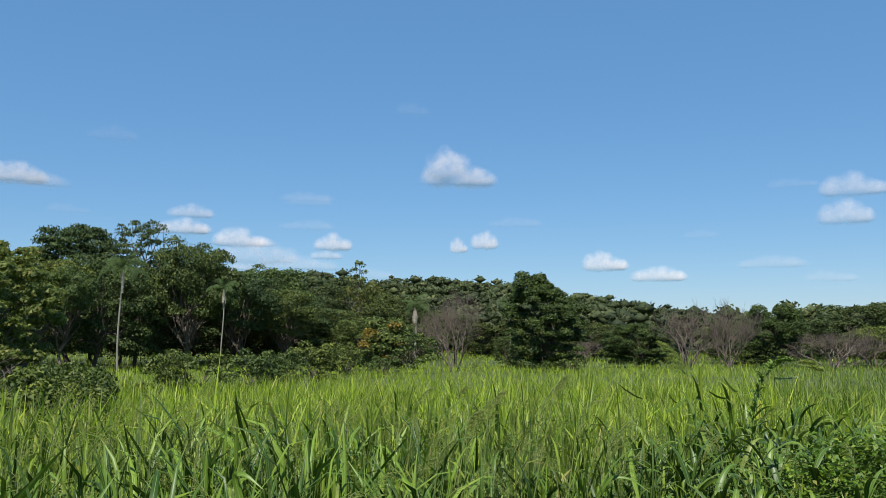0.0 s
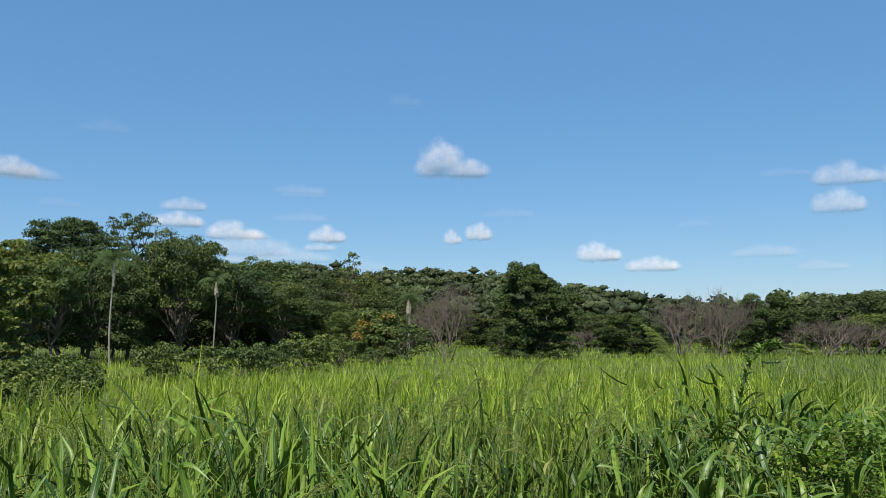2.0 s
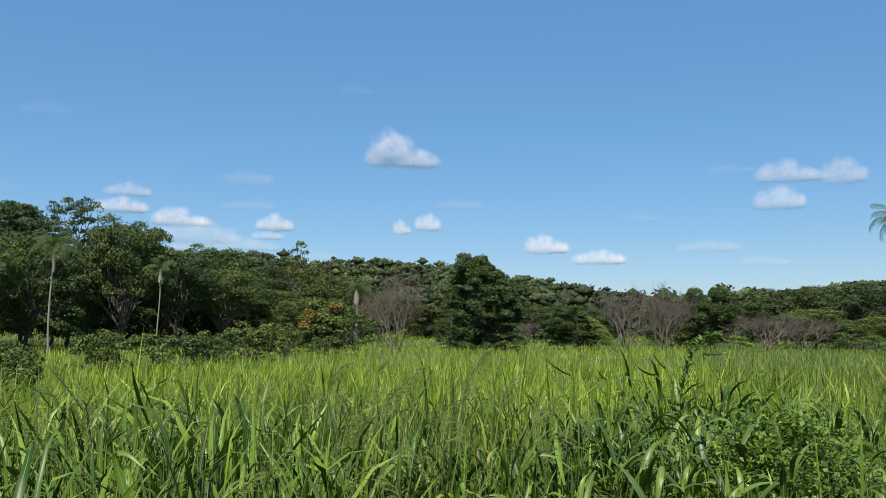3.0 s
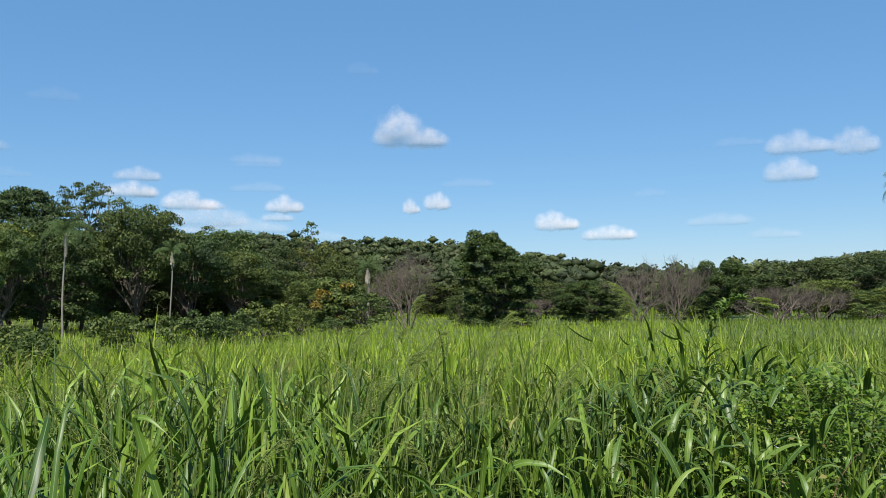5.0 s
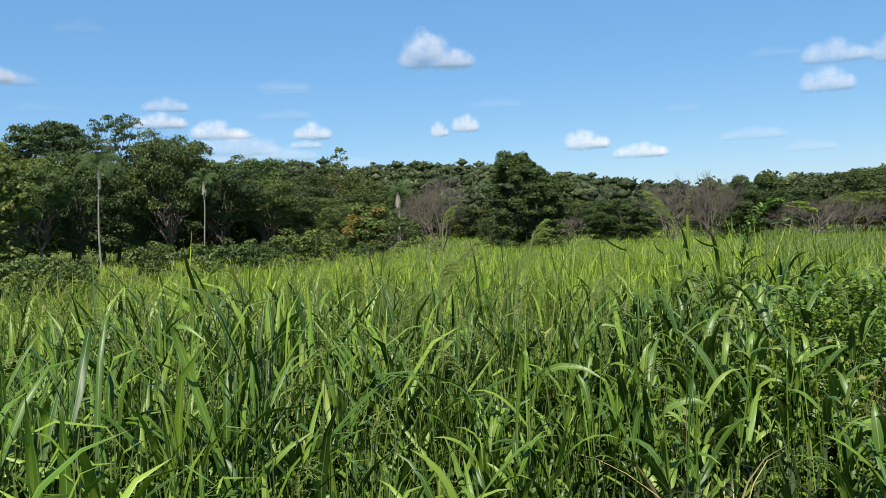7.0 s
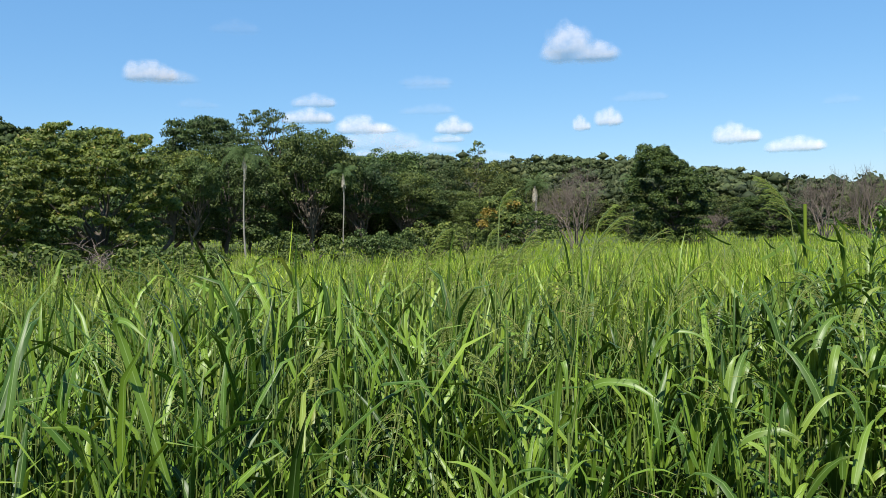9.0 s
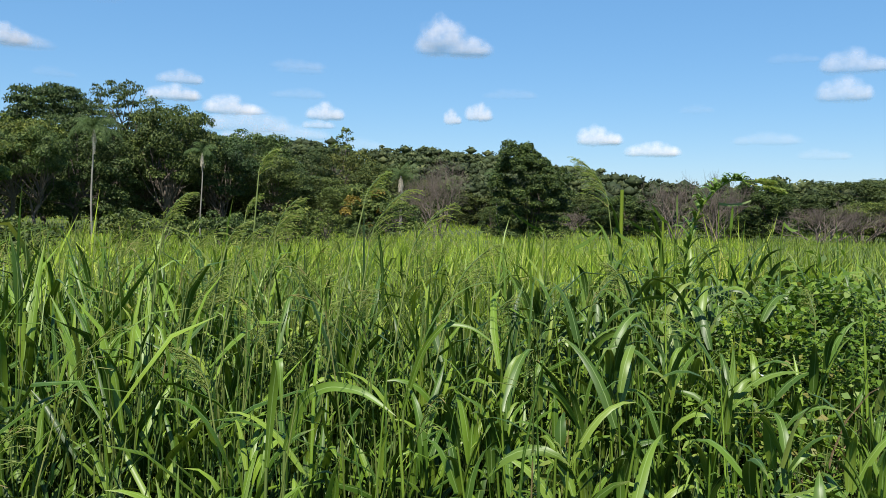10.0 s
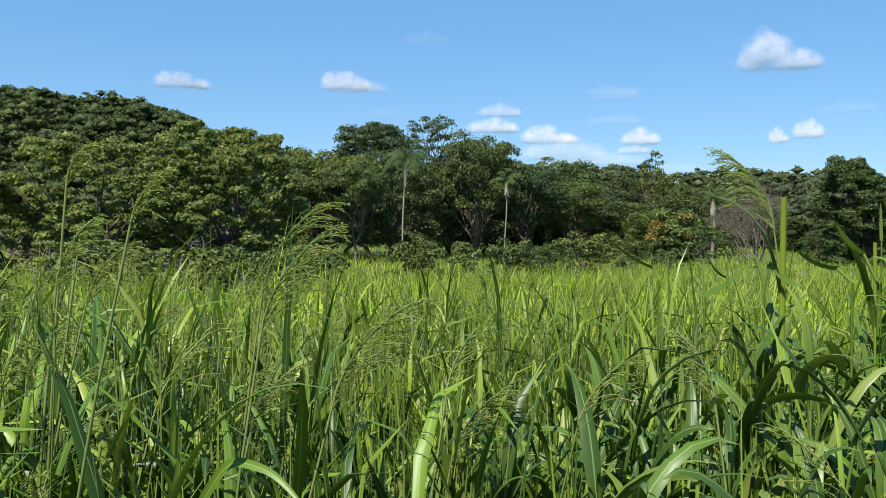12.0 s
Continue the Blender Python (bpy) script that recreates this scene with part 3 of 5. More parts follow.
# two darker trees among the leafless ones
DEEP = put(broad_tree("tree", 19, 8, 7.4, LEAF_DEEP, 0.16, 620, 120, low=0.08, puff_size=0.080, flat=0.8, fill=0.5, fine=True, label="very dark green tree between leafless trees"), 32.0, 86.0, 0.6, 0.84, 0.80)
tagged(again(DEEP, 18.6, 86.0, 2.2, 0.80, 0.56, "very dark green round tree beside a leafless thicket"), group="trees of the wood's edge")
tagged(again(ROUND_C, 6.6, 89.5, 3.0, 0.42, 0.42, "small bushy tree at the foot of a palm"), group="trees of the wood's edge")

# high-crowned trees over a dark hollow in the wood's edge
HIGH = put(broad_tree("tree", 20, 8, 7.4, LEAF_MID, 0.15, 330, 100, low=0.60, puff_size=0.078, flat=0.66, fill=0.5, fork=0.5, fine=True, label="tall leafy tree with its crown high over a dark hollow"), -29.9, 63.3, 1.7, 1.05, 1.16)
for x, y, turn, k, kz in ((-31.5, 57.0, 0.4, 1.0, 1.05), (-26.9, 62.0, 3.3, 0.7, 1.0), (-34.5, 62.0, 5.1, 1.1, 1.1)):
    tagged(again(HIGH, x, y, turn, k, kz), group="trees of the wood's edge")

# the tree that stands alone in the field
put(broad_tree("tree", 21, 8.7, 6.2, LEAF_DEEP, 0.16, 1150, puff_size=0.070, flat=0.8, fill=0.5, fine=True, label="dark green tree standing alone in tall grass",
               heaps=((8.0, -1.2, 0.1, 3), (7.4, -2.0, 1.0, 6), (6.7, -2.3, 1.9, 8), (6.1, -2.5, 2.9, 9), (5.4, -2.5, 3.4, 10), (4.7, -2.8, 3.5, 11), (4.0, -2.5, 3.6, 11), (3.3, -2.8, 3.3, 11), (2.6, -2.4, 3.2, 10), (1.9, -2.7, 3.0, 10), (1.2, -2.5, 2.5, 9), (0.6, -2.0, 2.4, 7))), 8.25, 73.9)
# the near broad bush-like tree with large light leaves
put(broad_tree("tree", 22, 5.15, 5.4, LEAF_YELLOW, 0.088, 4200, 270, low=0.10, puff_size=0.041, flat=0.62, fine=True, fill=0.2, full=True, label="broad yellow-green tree with large leaves and low branches"), -13.1, 24.4, 0.2)
put(broad_tree("tree", 27, 4.65, 6.2, LEAF_YELLOW, 0.088, 4200, 270, low=0.08, puff_size=0.044, flat=0.62, fine=True, fill=0.2, full=True, label="spreading yellow-green tree in the tall grass"), -15.7, 22.4, 1.2)
put(broad_tree("tree", 23, 3.7, 5.0, LEAF_YELLOW, 0.088, 4000, 170, low=0.08, puff_size=0.052, flat=0.62, fine=True, fill=0.2, full=True, label="bushy yellow-green tree beside the broad one"), -19.0, 22.0, 2.2)
# a thin sapling above the wood
put(broad_tree("tree", 24, 13, 3.0, LEAF_MID, 0.34, 110, 12, low=0.55, puff_size=0.055, fork=0.6, label="slim light green tree rising above the wood"), -10.9, 115.5)
# yellow blossom
yel = put(broad_tree("tree", 25, 5.2, 4.2, LEAF_MID, 0.22, 420, 22, low=0.12, puff_size=0.13, fine=True, label="small green tree with yellow blossom on one side"), -4.6, 70.0, 0.0, 0.9, 0.9)
rng = np.random.default_rng(77)
v, f = crown_leaves(rng, np.array([[-1.1, -1.7, 3.3, 0.75, 0.6, 0.7], [0.9, -1.6, 4.0, 0.6, 0.6, 0.6], [-1.6, -1.5, 2.5, 0.6, 0.6, 0.5], [0.3, -1.8, 1.3, 0.5, 0.5, 0.4], [1.3, -1.7, 2.6, 0.45, 0.4, 0.4]]), 420, 0.2, fine=True)
part("blossom", mesh_of("blossom", v, f, FLOWER_YELLOW), yel, "clusters of golden yellow blossom")
put(broad_tree("tree", 26, 4.1, 5.2, LEAF_MID, 0.2, 380, 20, low=0.14, puff_size=0.12, fine=True, label="light young tree in front of the palm"), -2.6, 68.0, 0.0, 0.85, 0.85)

# leafless trees
put(bare_tree("bare_tree", 31, 7.9, 6.6, 5, "grey leafless tree with spreading branches", twigs=1.1, stems=7), 0.95, 78.0)
put(bare_tree("bare_tree", 32, 6.6, 5.6, 4, "grey-brown leafless tree with dense twigs", twigs=1.0, stems=9), 22.3, 80.8)
put(bare_tree("bare_tree", 33, 6.8, 6.0, 4, "grey-brown leafless tree with dense twigs", twigs=1.0, stems=9), 25.6, 80.2, 1.0)
put(bare_tree("bare_tree", 34, 4.2, 6.4, 4, "grey leafless thicket tree at the field's end", twigs=1.0, stems=8), 34.2, 78.0, 2.0)
put(bare_tree("bare_tree", 35, 3.9, 5.6, 4, "grey leafless thicket tree at the field's end", twigs=1.0, stems=8), 38.4, 79.0, 0.6)
put(bare_tree("bare_tree", 36, 3.0, 4.0, 4, "low grey leafless bush", twigs=1.0, stems=4), 13.9, 88.9)
put(bare_tree("bare_tree", 37, 1.75, 4.2, 4, "dry grey brushwood under the broad tree", stems=6), -9.9, 17.4)

# palms
put(palm("palm_tree", 41, 7.05, 1.8, "slim palm with a long pale trunk", skirt=0.45, fronds=19, trunk_r=0.058), -20.6, 56.4)
put(palm("palm_tree", 42, 6.6, 1.5, "slim palm with dry hanging fronds", skirt=0.7, fronds=12, trunk_r=0.050), -16.9, 67.9)
put(palm("palm_tree", 43, 6.1, 1.9, "palm with a pale skirt of dead fronds", skirt=2.0, fronds=14, trunk_r=0.13), -2.9, 92.5)
put(palm("palm_tree", 44, 6.4, 1.5, "palm with dead fronds behind the lone tree", skirt=1.6, fronds=10, trunk_r=0.06), 7.1, 94.7)
put(palm("palm_tree", 45, 8.6, 2.0, "tall palm standing free against the sky", skirt=0.2, fronds=16), 31.1, 51.6)


def shrub(seed, h, w, leaf, label):
    return tagged(broad_tree("shrub", seed, h, w, leaf, 0.10, 1700, 26, low=0.14, puff_size=0.13, fork=0.25, label=label), "", "shrub")


SH_A = put(shrub(51, 1.95, 2.7, LEAF_MID, "low bushy green shrub standing in the grass"), -8.3, 28.8)
SH_B = put(shrub(52, 2.0, 2.2, LEAF_MID, "low green shrub standing in the grass"), -7.4, 35.2)
for i, (model, x, y, k, kz) in enumerate([(SH_B, -6.35, 44.5, 1.4, 1.2), (SH_A, -7.3, 41.4, 0.8, 1.0), (SH_B, -5.7, 51.7, 1.0, 1.2), (SH_A, -9.6, 22.6, 0.9, 0.8), (SH_B, -6.0, 13.7, 0.8, 0.72), (SH_A, -7.5, 13.9, 1.0, 0.86), (SH_B, -6.9, 15.8, 0.9, 0.80),
                                          (SH_B, -4.0, 60.0, 1.1, 0.8),
                                          (SH_B, 10.2, 73.0, 1.4, 0.9), (SH_A, 6.4, 74.6, 1.2, 0.7), (SH_B, 29.5, 86.0, 1.8, 0.9), (SH_A, 21.0, 88.0, 1.6, 0.8), (SH_B, 42.0, 76.0, 2.0, 0.9)]):
    tagged(again(model, x, y, i * 1.3, k, kz), group="shrubs in the grass")


def hill_wood():
    """The woods on the hills: round far crowns by the hundred, each a heap of leafy lobes over a shaded inside."""
    rng = np.random.default_rng(61)
    n, more = 1150, 420
    az = np.radians(np.concatenate([rng.uniform(-64, 42, n), rng.uniform(-66, -29, more)]))
    d = np.concatenate([np.sqrt(rng.uniform(118 ** 2, 285 ** 2, n)), np.sqrt(rng.uniform(130 ** 2, 292 ** 2, more))])
    n += more
    x, y = d * np.sin(az), d * np.cos(az)
    z = land(x, y)
    w, h = rng.uniform(2.4, 6.0, n), rng.uniform(5.2, 7.6, n)
    lobes, k = 10, 20
    a = rng.uniform(0, 6.28, (n, 1)) + np.arange(lobes) * 2.4
    off = w[:, None] * np.array([0.12, 0.36, 0.44, 0.54, 0.62, 0.68, 0.74, 0.80, 0.84, 0.88]) * rng.uniform(0.7, 1.15, (n, lobes))
    lift = np.array([0.85, 0.82, 0.80, 0.77, 0.73, 0.68, 0.60, 0.52, 0.36, 0.20]) + rng.normal(size=(n, lobes)) * 0.07
    c = np.stack([x[:, None] + np.cos(a) * off, y[:, None] + np.sin(a) * off, z[:, None] + h[:, None] * lift], 2)
    r = (w[:, None] * rng.uniform(0.20, 0.42, (n, lobes)))[..., None] * np.array([1.0, 1.0, 0.62])
    dr = unit(rng.normal(size=(n, lobes, k, 3)))
    dr[..., 2] = np.abs(dr[..., 2]) * 1.15 - 0.25
    pos = (c[:, :, None] + dr * r[:, :, None] * rng.uniform(0.74, 1.12, (n, lobes, k, 1))).reshape(-1, 3)
    nr = unit(dr * 0.6 + np.array([0, -0.2, 0.2]) + rng.normal(size=dr.shape) * 0.7).reshape(-1, 3)
    # the shaded inside of each lobe
    ball_v = np.array([[1, 0, 0], [0, 1, 0], [-1, 0, 0], [0, -1, 0], [0, 0, 1], [0, 0, -1]]) * 0.86
    ball_f = np.array([[i, (i + 1) % 4, 4] for i in range(4)] + [[(i + 1) % 4, i, 5] for i in range(4)])
    c, r = c.reshape(-1, 3), r.reshape(-1, 3)
    stems = np.stack([x, y, z - 0.2, x, y, z + h * 0.7, w * 0.05, w * 0.03], 1)
    slope, core_slope = (np.degrees(np.arctan2(p[:, 0], p[:, 1])) < -27 for p in (pos, c))
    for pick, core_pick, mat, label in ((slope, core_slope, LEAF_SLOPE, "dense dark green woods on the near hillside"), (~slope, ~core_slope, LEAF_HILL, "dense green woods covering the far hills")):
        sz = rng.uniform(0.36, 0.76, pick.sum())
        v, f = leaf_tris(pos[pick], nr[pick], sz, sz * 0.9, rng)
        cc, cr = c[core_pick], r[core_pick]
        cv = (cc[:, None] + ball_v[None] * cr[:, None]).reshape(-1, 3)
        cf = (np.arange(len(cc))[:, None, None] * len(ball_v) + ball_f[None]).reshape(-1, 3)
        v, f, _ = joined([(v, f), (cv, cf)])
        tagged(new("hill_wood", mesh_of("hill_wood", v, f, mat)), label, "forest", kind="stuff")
    v, f = tubes(stems, 4)
    tagged(new("hill_trunks", mesh_of("hill_trunks", v, f, BARK)), "grey-brown trunks within the hill woods", "tree trunks", kind="stuff")


hill_wood()


# ---------------- grass ----------------
WAY = np.array([[0.0, -1.5], [0.0, 0.0], [0.06, 0.32], [0.4, 0.8], [0.95, 1.75], [1.42, 2.75]])


def off_way(x, y):
    """Distance from the trodden line through the grass."""
    best = np.full(x.shape, 1e9)
    for a, b in zip(WAY[:-1], WAY[1:]):
        d = b - a
        t = np.clip(((x - a[0]) * d[0] + (y - a[1]) * d[1]) / (d @ d), 0, 1)
        best = np.minimum(best, np.hypot(x - a[0] - t * d[0], y - a[1] - t * d[1]))
    return best


def sector(rng, n, d0, d1, a0, a1, power=2.0):
    d = (rng.uniform(d0 ** power, d1 ** power, n)) ** (1 / power)
    a = np.radians(rng.uniform(a0, a1, n))
    return d * np.sin(a), d * np.cos(a)


def canopy(x, y):
    """Height of the grass: shoulder high near, waist high farther out."""
    d = np.hypot(x, y)
    h = 1.30 - 0.50 * smooth(5, 18, d)
    h = h * (1 + 0.10 * np.sin(x * 1.7 + y * 0.6) * np.cos(y * 1.3 - x * 0.4) + 0.06 * np.sin(x * 0.5 + 2) * np.sin(y * 0.43))
    weeds = np.exp(-(((x - 2.6) / 0.8) ** 2 + ((y - 4.8) / 0.9) ** 2))
    tall = np.exp(-(((x - 1.45) / 0.55) ** 2 + ((y - 5.0) / 0.6) ** 2))
    return h * (1 - 0.30 * weeds) * (1 + 0.16 * tall)


def clumped(rng, x, y, cell):
    """Draw plants together into clumps, each clump with its own height."""
    ix, iy = np.floor(x / cell).astype(int), np.floor(y / cell).astype(int)
    key = (ix * 7919 + iy * 104729) % 4099
    table = rng.random((4099, 3))
    cx, cy = (ix + 0.2 + 0.6 * table[key, 0]) * cell, (iy + 0.2 + 0.6 * table[key, 1]) * cell
    pull = 0.55
    return x + (cx - x) * pull, y + (cy - y) * pull, 0.84 + 0.24 * table[key, 2]


def tillers(rng, n, d0, d1, levels, segs, folded, wide=1.0):
    """Grass plants between two distances: several arching blades each, one above the other, and their stems."""
    x, y = sector(rng, n, d0, d1, -54, 42, 1.8)
    keep = (off_way(x, y) > 0.42) & (y > 0.3)
    weeds = np.exp(-(((x - 2.0) / 0.85) ** 4 + ((y - 4.7) / 0.95) ** 4))
    keep &= rng.random(n) > weeds * 0.5
    x, y = x[keep], y[keep]
    x, y, tall = clumped(rng, x, y, 0.24)
    keep = off_way(x, y) > 0.38
    x, y, tall = x[keep], y[keep], tall[keep]
    k = len(x)
    h = canopy(x, y) * tall * np.clip((off_way(x, y) - 0.2) / 1.5, 0.5, 1)
    az = rng.uniform(0, 2 * np.pi, k)
    lean = rng.normal(size=(k, 2)) * 0.09
    out = []
    for lev in range(levels):   # blades stand to either side of the stem in turn
        start = h * (0.08 + 0.80 * lev / levels) * rng.uniform(0.85, 1.15, k)
        length = h * rng.uniform(0.13, 0.27, k)
        width = wide * rng.uniform(0.012, 0.037, k) * (1 - 0.04 * lev)
        top = h * rng.uniform(0.72, 1.07, k)
        bx = np.stack([x + lean[:, 0] * start + rng.normal(size=k) * 0.012, y + lean[:, 1] * start + rng.normal(size=k) * 0.012, start], 1)
        out.append(ribbons(bx, length, width, az + lev * 2.7 + rng.normal(size=k) * 0.5, np.abs(rng.normal(0.38, 0.34, k)), np.where(rng.random(k) < 0.5, rng.uniform(1.4, 2.9, k), np.abs(rng.normal(0.7, 0.5, k))), segs, rng, folded, top=top))
    top = h * rng.uniform(0.7, 0.95, k)
    a = np.stack([x, y, np.zeros(k)], 1)
    b = np.stack([x + lean[:, 0] * top, y + lean[:, 1] * top, top], 1)
    w = np.full((k, 1), 0.0034)
    return out, np.concatenate([a, b, w, w * 0.5], 1)


def near_grass():
    rng = np.random.default_rng(71)
    p1, s1 = tillers(rng, 2600, 0.5, 3.0, 6, 4, True)
    p4, s4 = tillers(rng, 4600, 2.8, 4.8, 6, 3, True)
    p2, s2 = tillers(rng, 6000, 4.6, 7.8, 5, 3, False, 0.78)
    p3, s3 = tillers(rng, 5800, 7.5, 11.5, 5, 3, False, 0.85)
    n = 2600   # thin upright blades between the broad ones
    x, y = sector(rng, n, 3.0, 10, -54, 42, 1.7)
    keep = off_way(x, y) > 0.6
    x, y = x[keep], y[keep]
    k = len(x)
    h = canopy(x, y) * rng.uniform(0.6, 1.06, k)
    start = h * rng.uniform(0.3, 0.7, k)
    thin = ribbons(np.stack([x, y, start], 1), h - start, rng.uniform(0.004, 0.010, k), rng.uniform(0, 6.28, k), np.abs(rng.normal(0.12, 0.1, k)), np.abs(rng.normal(0.3, 0.3, k)), 2, rng, folded=False)
    k = 420   # stiff spears that stand out above the rest
    x, y = sector(rng, k, 4.2, 15, -50, 40, 1.6)
    h = canopy(x, y) * rng.uniform(1.02, 1.22, k)
    spears = ribbons(np.stack([x, y, h * 0.66], 1), h * 0.36, rng.uniform(0.010, 0.020, k), rng.uniform(0, 6.28, k), np.abs(rng.normal(0.16, 0.14, k)), np.abs(rng.normal(0.5, 0.6, k)), 4, rng, folded=False)
    k = 11500   # low old leaves, coloured very dark to stand in for shade between stems
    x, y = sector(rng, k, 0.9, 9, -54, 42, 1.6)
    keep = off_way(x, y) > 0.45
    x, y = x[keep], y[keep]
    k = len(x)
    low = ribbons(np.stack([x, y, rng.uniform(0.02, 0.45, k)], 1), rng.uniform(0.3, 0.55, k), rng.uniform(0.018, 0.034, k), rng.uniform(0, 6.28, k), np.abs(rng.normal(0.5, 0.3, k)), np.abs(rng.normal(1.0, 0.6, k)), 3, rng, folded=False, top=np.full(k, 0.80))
    tagged(new("grass_litter_shaded", mesh_of("grass_litter_shaded", low[0], low[1], LITTER_SHADED, True, low[2])), "old leaves low down in the tall grass, coloured dark as in shade", "grass", kind="stuff")
    for pieces, mat, label in ((p2, GRASS_OPEN, "green grass blades in the open field, tinted light as if sunlit"), (p3, GRASS_MID, "yellow-green grass blades in the open field, tinted light as if sunlit")):
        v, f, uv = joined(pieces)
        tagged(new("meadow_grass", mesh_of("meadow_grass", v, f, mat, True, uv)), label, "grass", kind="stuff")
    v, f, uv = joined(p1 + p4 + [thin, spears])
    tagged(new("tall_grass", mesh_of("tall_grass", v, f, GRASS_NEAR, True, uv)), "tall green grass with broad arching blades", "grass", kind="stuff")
    v, f = tubes(np.concatenate([s1, s2, s3, s4]), 3)
    tagged(new("grass_stems", mesh_of("grass_stems", v, f, STEM)), "thin upright green grass stems", "grass", kind="stuff")


def mid_grass():
    rng = np.random.default_rng(72)
    pieces = []
    n = 46000
    x, y = sector(rng, n, 8.5, 30, -50, 40, 1.6)
    x, y, tall = clumped(rng, x, y, 0.42)
    h = canopy(x, y) * (tall * 1.9 - 0.84) * rng.uniform(0.72, 1.15, n)
    start = h * rng.uniform(0.1, 0.5, n)
    pieces.append(ribbons(np.stack([x, y, land(x, y) + start], 1), (h - start) * rng.uniform(0.9, 1.25, n), rng.uniform(0.014, 0.034, n), rng.uniform(0, 6.28, n),
                          np.abs(rng.normal(0.32, 0.26, n)), np.abs(rng.normal(1.25, 0.8, n)), 2, rng, folded=False))
    n = 66000
    x, y = sector(rng, n, 26, 135, -46, 40, 1.2)
    x, y, tall = clumped(rng, x, y, 0.6)
    d = np.hypot(x, y)
    h = canopy(x, y) * (tall * 1.3 - 0.26) * rng.uniform(0.7, 1.12, n) * (1 - 0.15 * smooth(30, 80, d))
    start = h * 0.35
    pieces.append(ribbons(np.stack([x, y, land(x, y) + start], 1), h - start, 0.02 + 0.0011 * d * rng.uniform(0.5, 1.2, n), rng.uniform(0, 6.28, n),
                          np.abs(rng.normal(0.5, 0.35, n)), np.abs(rng.normal(0.2, 0.2, n)), 1, rng, folded=False))
    v, f, uv = joined(pieces)
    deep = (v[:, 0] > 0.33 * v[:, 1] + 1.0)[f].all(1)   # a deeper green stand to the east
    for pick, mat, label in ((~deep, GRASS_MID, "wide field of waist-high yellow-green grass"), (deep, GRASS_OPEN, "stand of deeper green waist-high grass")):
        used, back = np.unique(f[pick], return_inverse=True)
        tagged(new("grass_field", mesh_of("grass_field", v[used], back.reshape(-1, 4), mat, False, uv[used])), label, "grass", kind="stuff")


near_grass()
mid_grass()


def outer_grass():
    """The same field to the sides and behind."""
    rng = np.random.default_rng(73)
    n, near = 8000, 18000
    d = np.concatenate([np.sqrt(rng.uniform(0, 34 ** 2, n)), np.sqrt(rng.uniform(0, 9 ** 2, near))])
    n += near
    a = np.radians(rng.uniform(38, 308, n))
    x, y = d * np.sin(a), d * np.cos(a)
    ok = (off_way(x, y) > 0.6) & ~((y > 0.4) & (np.abs(x) < 1.8) & (y < 3))
    x, y = x[ok], y[ok]
    n = len(x)
    h = canopy(x, y) * rng.uniform(0.6, 1.0, n)
    v, f, uv = ribbons(np.stack([x, y, land(x, y)], 1), h, rng.uniform(0.02, 0.05, n) * np.where(d[ok] > 9, 1.6, 1.0), rng.uniform(0, 6.28, n), np.abs(rng.normal(0.2, 0.15, n)), np.abs(rng.normal(0.9, 0.5, n)), 2, rng, folded=False)
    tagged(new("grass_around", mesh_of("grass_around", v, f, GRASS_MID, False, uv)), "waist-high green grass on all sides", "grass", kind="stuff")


outer_grass()


def grain_tris(g, along, rng, lo, hi):
    """Grains: small slim triangles that lie along their branch."""
    k = len(g)
    L = rng.uniform(lo, hi, k)[:, None]
    along = unit(along + rng.normal(size=(k, 3)) * 0.25)
    b = unit(np.cross(along, rng.normal(size=(k, 3))))
    v = np.stack([g - along * L * 0.5 + b * L * 0.22, g + along * L * 0.5, g - along * L * 0.5 - b * L * 0.22], 1)
    return v.reshape(-1, 3), np.arange(k * 3).reshape(-1, 3)


def quads_as_tris(f):
    return np.concatenate([f[:, [0, 1, 2]], f[:, [0, 2, 3]]])


def panicle(rng, base, top, lean_az, size, detail=1.0):
    """Stalk and open seed head: stalk tube pieces, branch pieces, grains and the way each grain lies."""
    base, top = np.asarray(base, float), np.asarray(top, float)
    n = 6
    side = np.array([math.cos(lean_az), math.sin(lean_az), 0])
    pts = [base + (top - base) * s + side * 0.06 * s ** 3 for s in np.linspace(0, 1, n + 1)]
    stalk = [[*pts[i], *pts[i + 1], 0.0034 - 0.0003 * i, 0.0034 - 0.0003 * (i + 1)] for i in range(n)]
    br, grains, gn = [], [], []
    axis, q = unit(pts[-1] - pts[-2]), pts[-1]
    spine = [q]
    for i in range(6):
        q = q + axis * size / 6
        axis = unit(axis + side * 0.16 - np.array([0, 0, 0.05]))
        spine.append(q)
        stalk.append([*spine[-2], *q, 0.0016, 0.0013])
    n_br = int(26 * detail)
    for i in range(n_br):
        u = (i + 0.5) / n_br * 5.9
        o = spine[int(u)] + (spine[int(u) + 1] - spine[int(u)]) * (u % 1)
        along = unit(spine[int(u) + 1] - spine[int(u)])
        a = lean_az + rng.normal() * 0.7
        d = unit(along + np.array([math.cos(a), math.sin(a), 0.0]) * rng.uniform(0.3, 1.1) + rng.normal(size=3) * 0.15)
        L, q = size * (0.62 - 0.06 * u) * rng.uniform(0.7, 1.2), o
        for j in range(4):
            e = q + d * L / 4
            br.append([*q, *e, 0.0011, 0.0008])
            for g in range(int(4 * detail)):
                grains.append(q + (e - q) * rng.random() + rng.normal(size=3) * 0.003)
                gn.append(d)
            d = unit(d + side * 0.10 - np.array([0, 0, 0.08 + 0.14 * j]) + rng.normal(size=3) * 0.14)
            q = e
    return stalk, br, np.array(grains), np.array(gn)


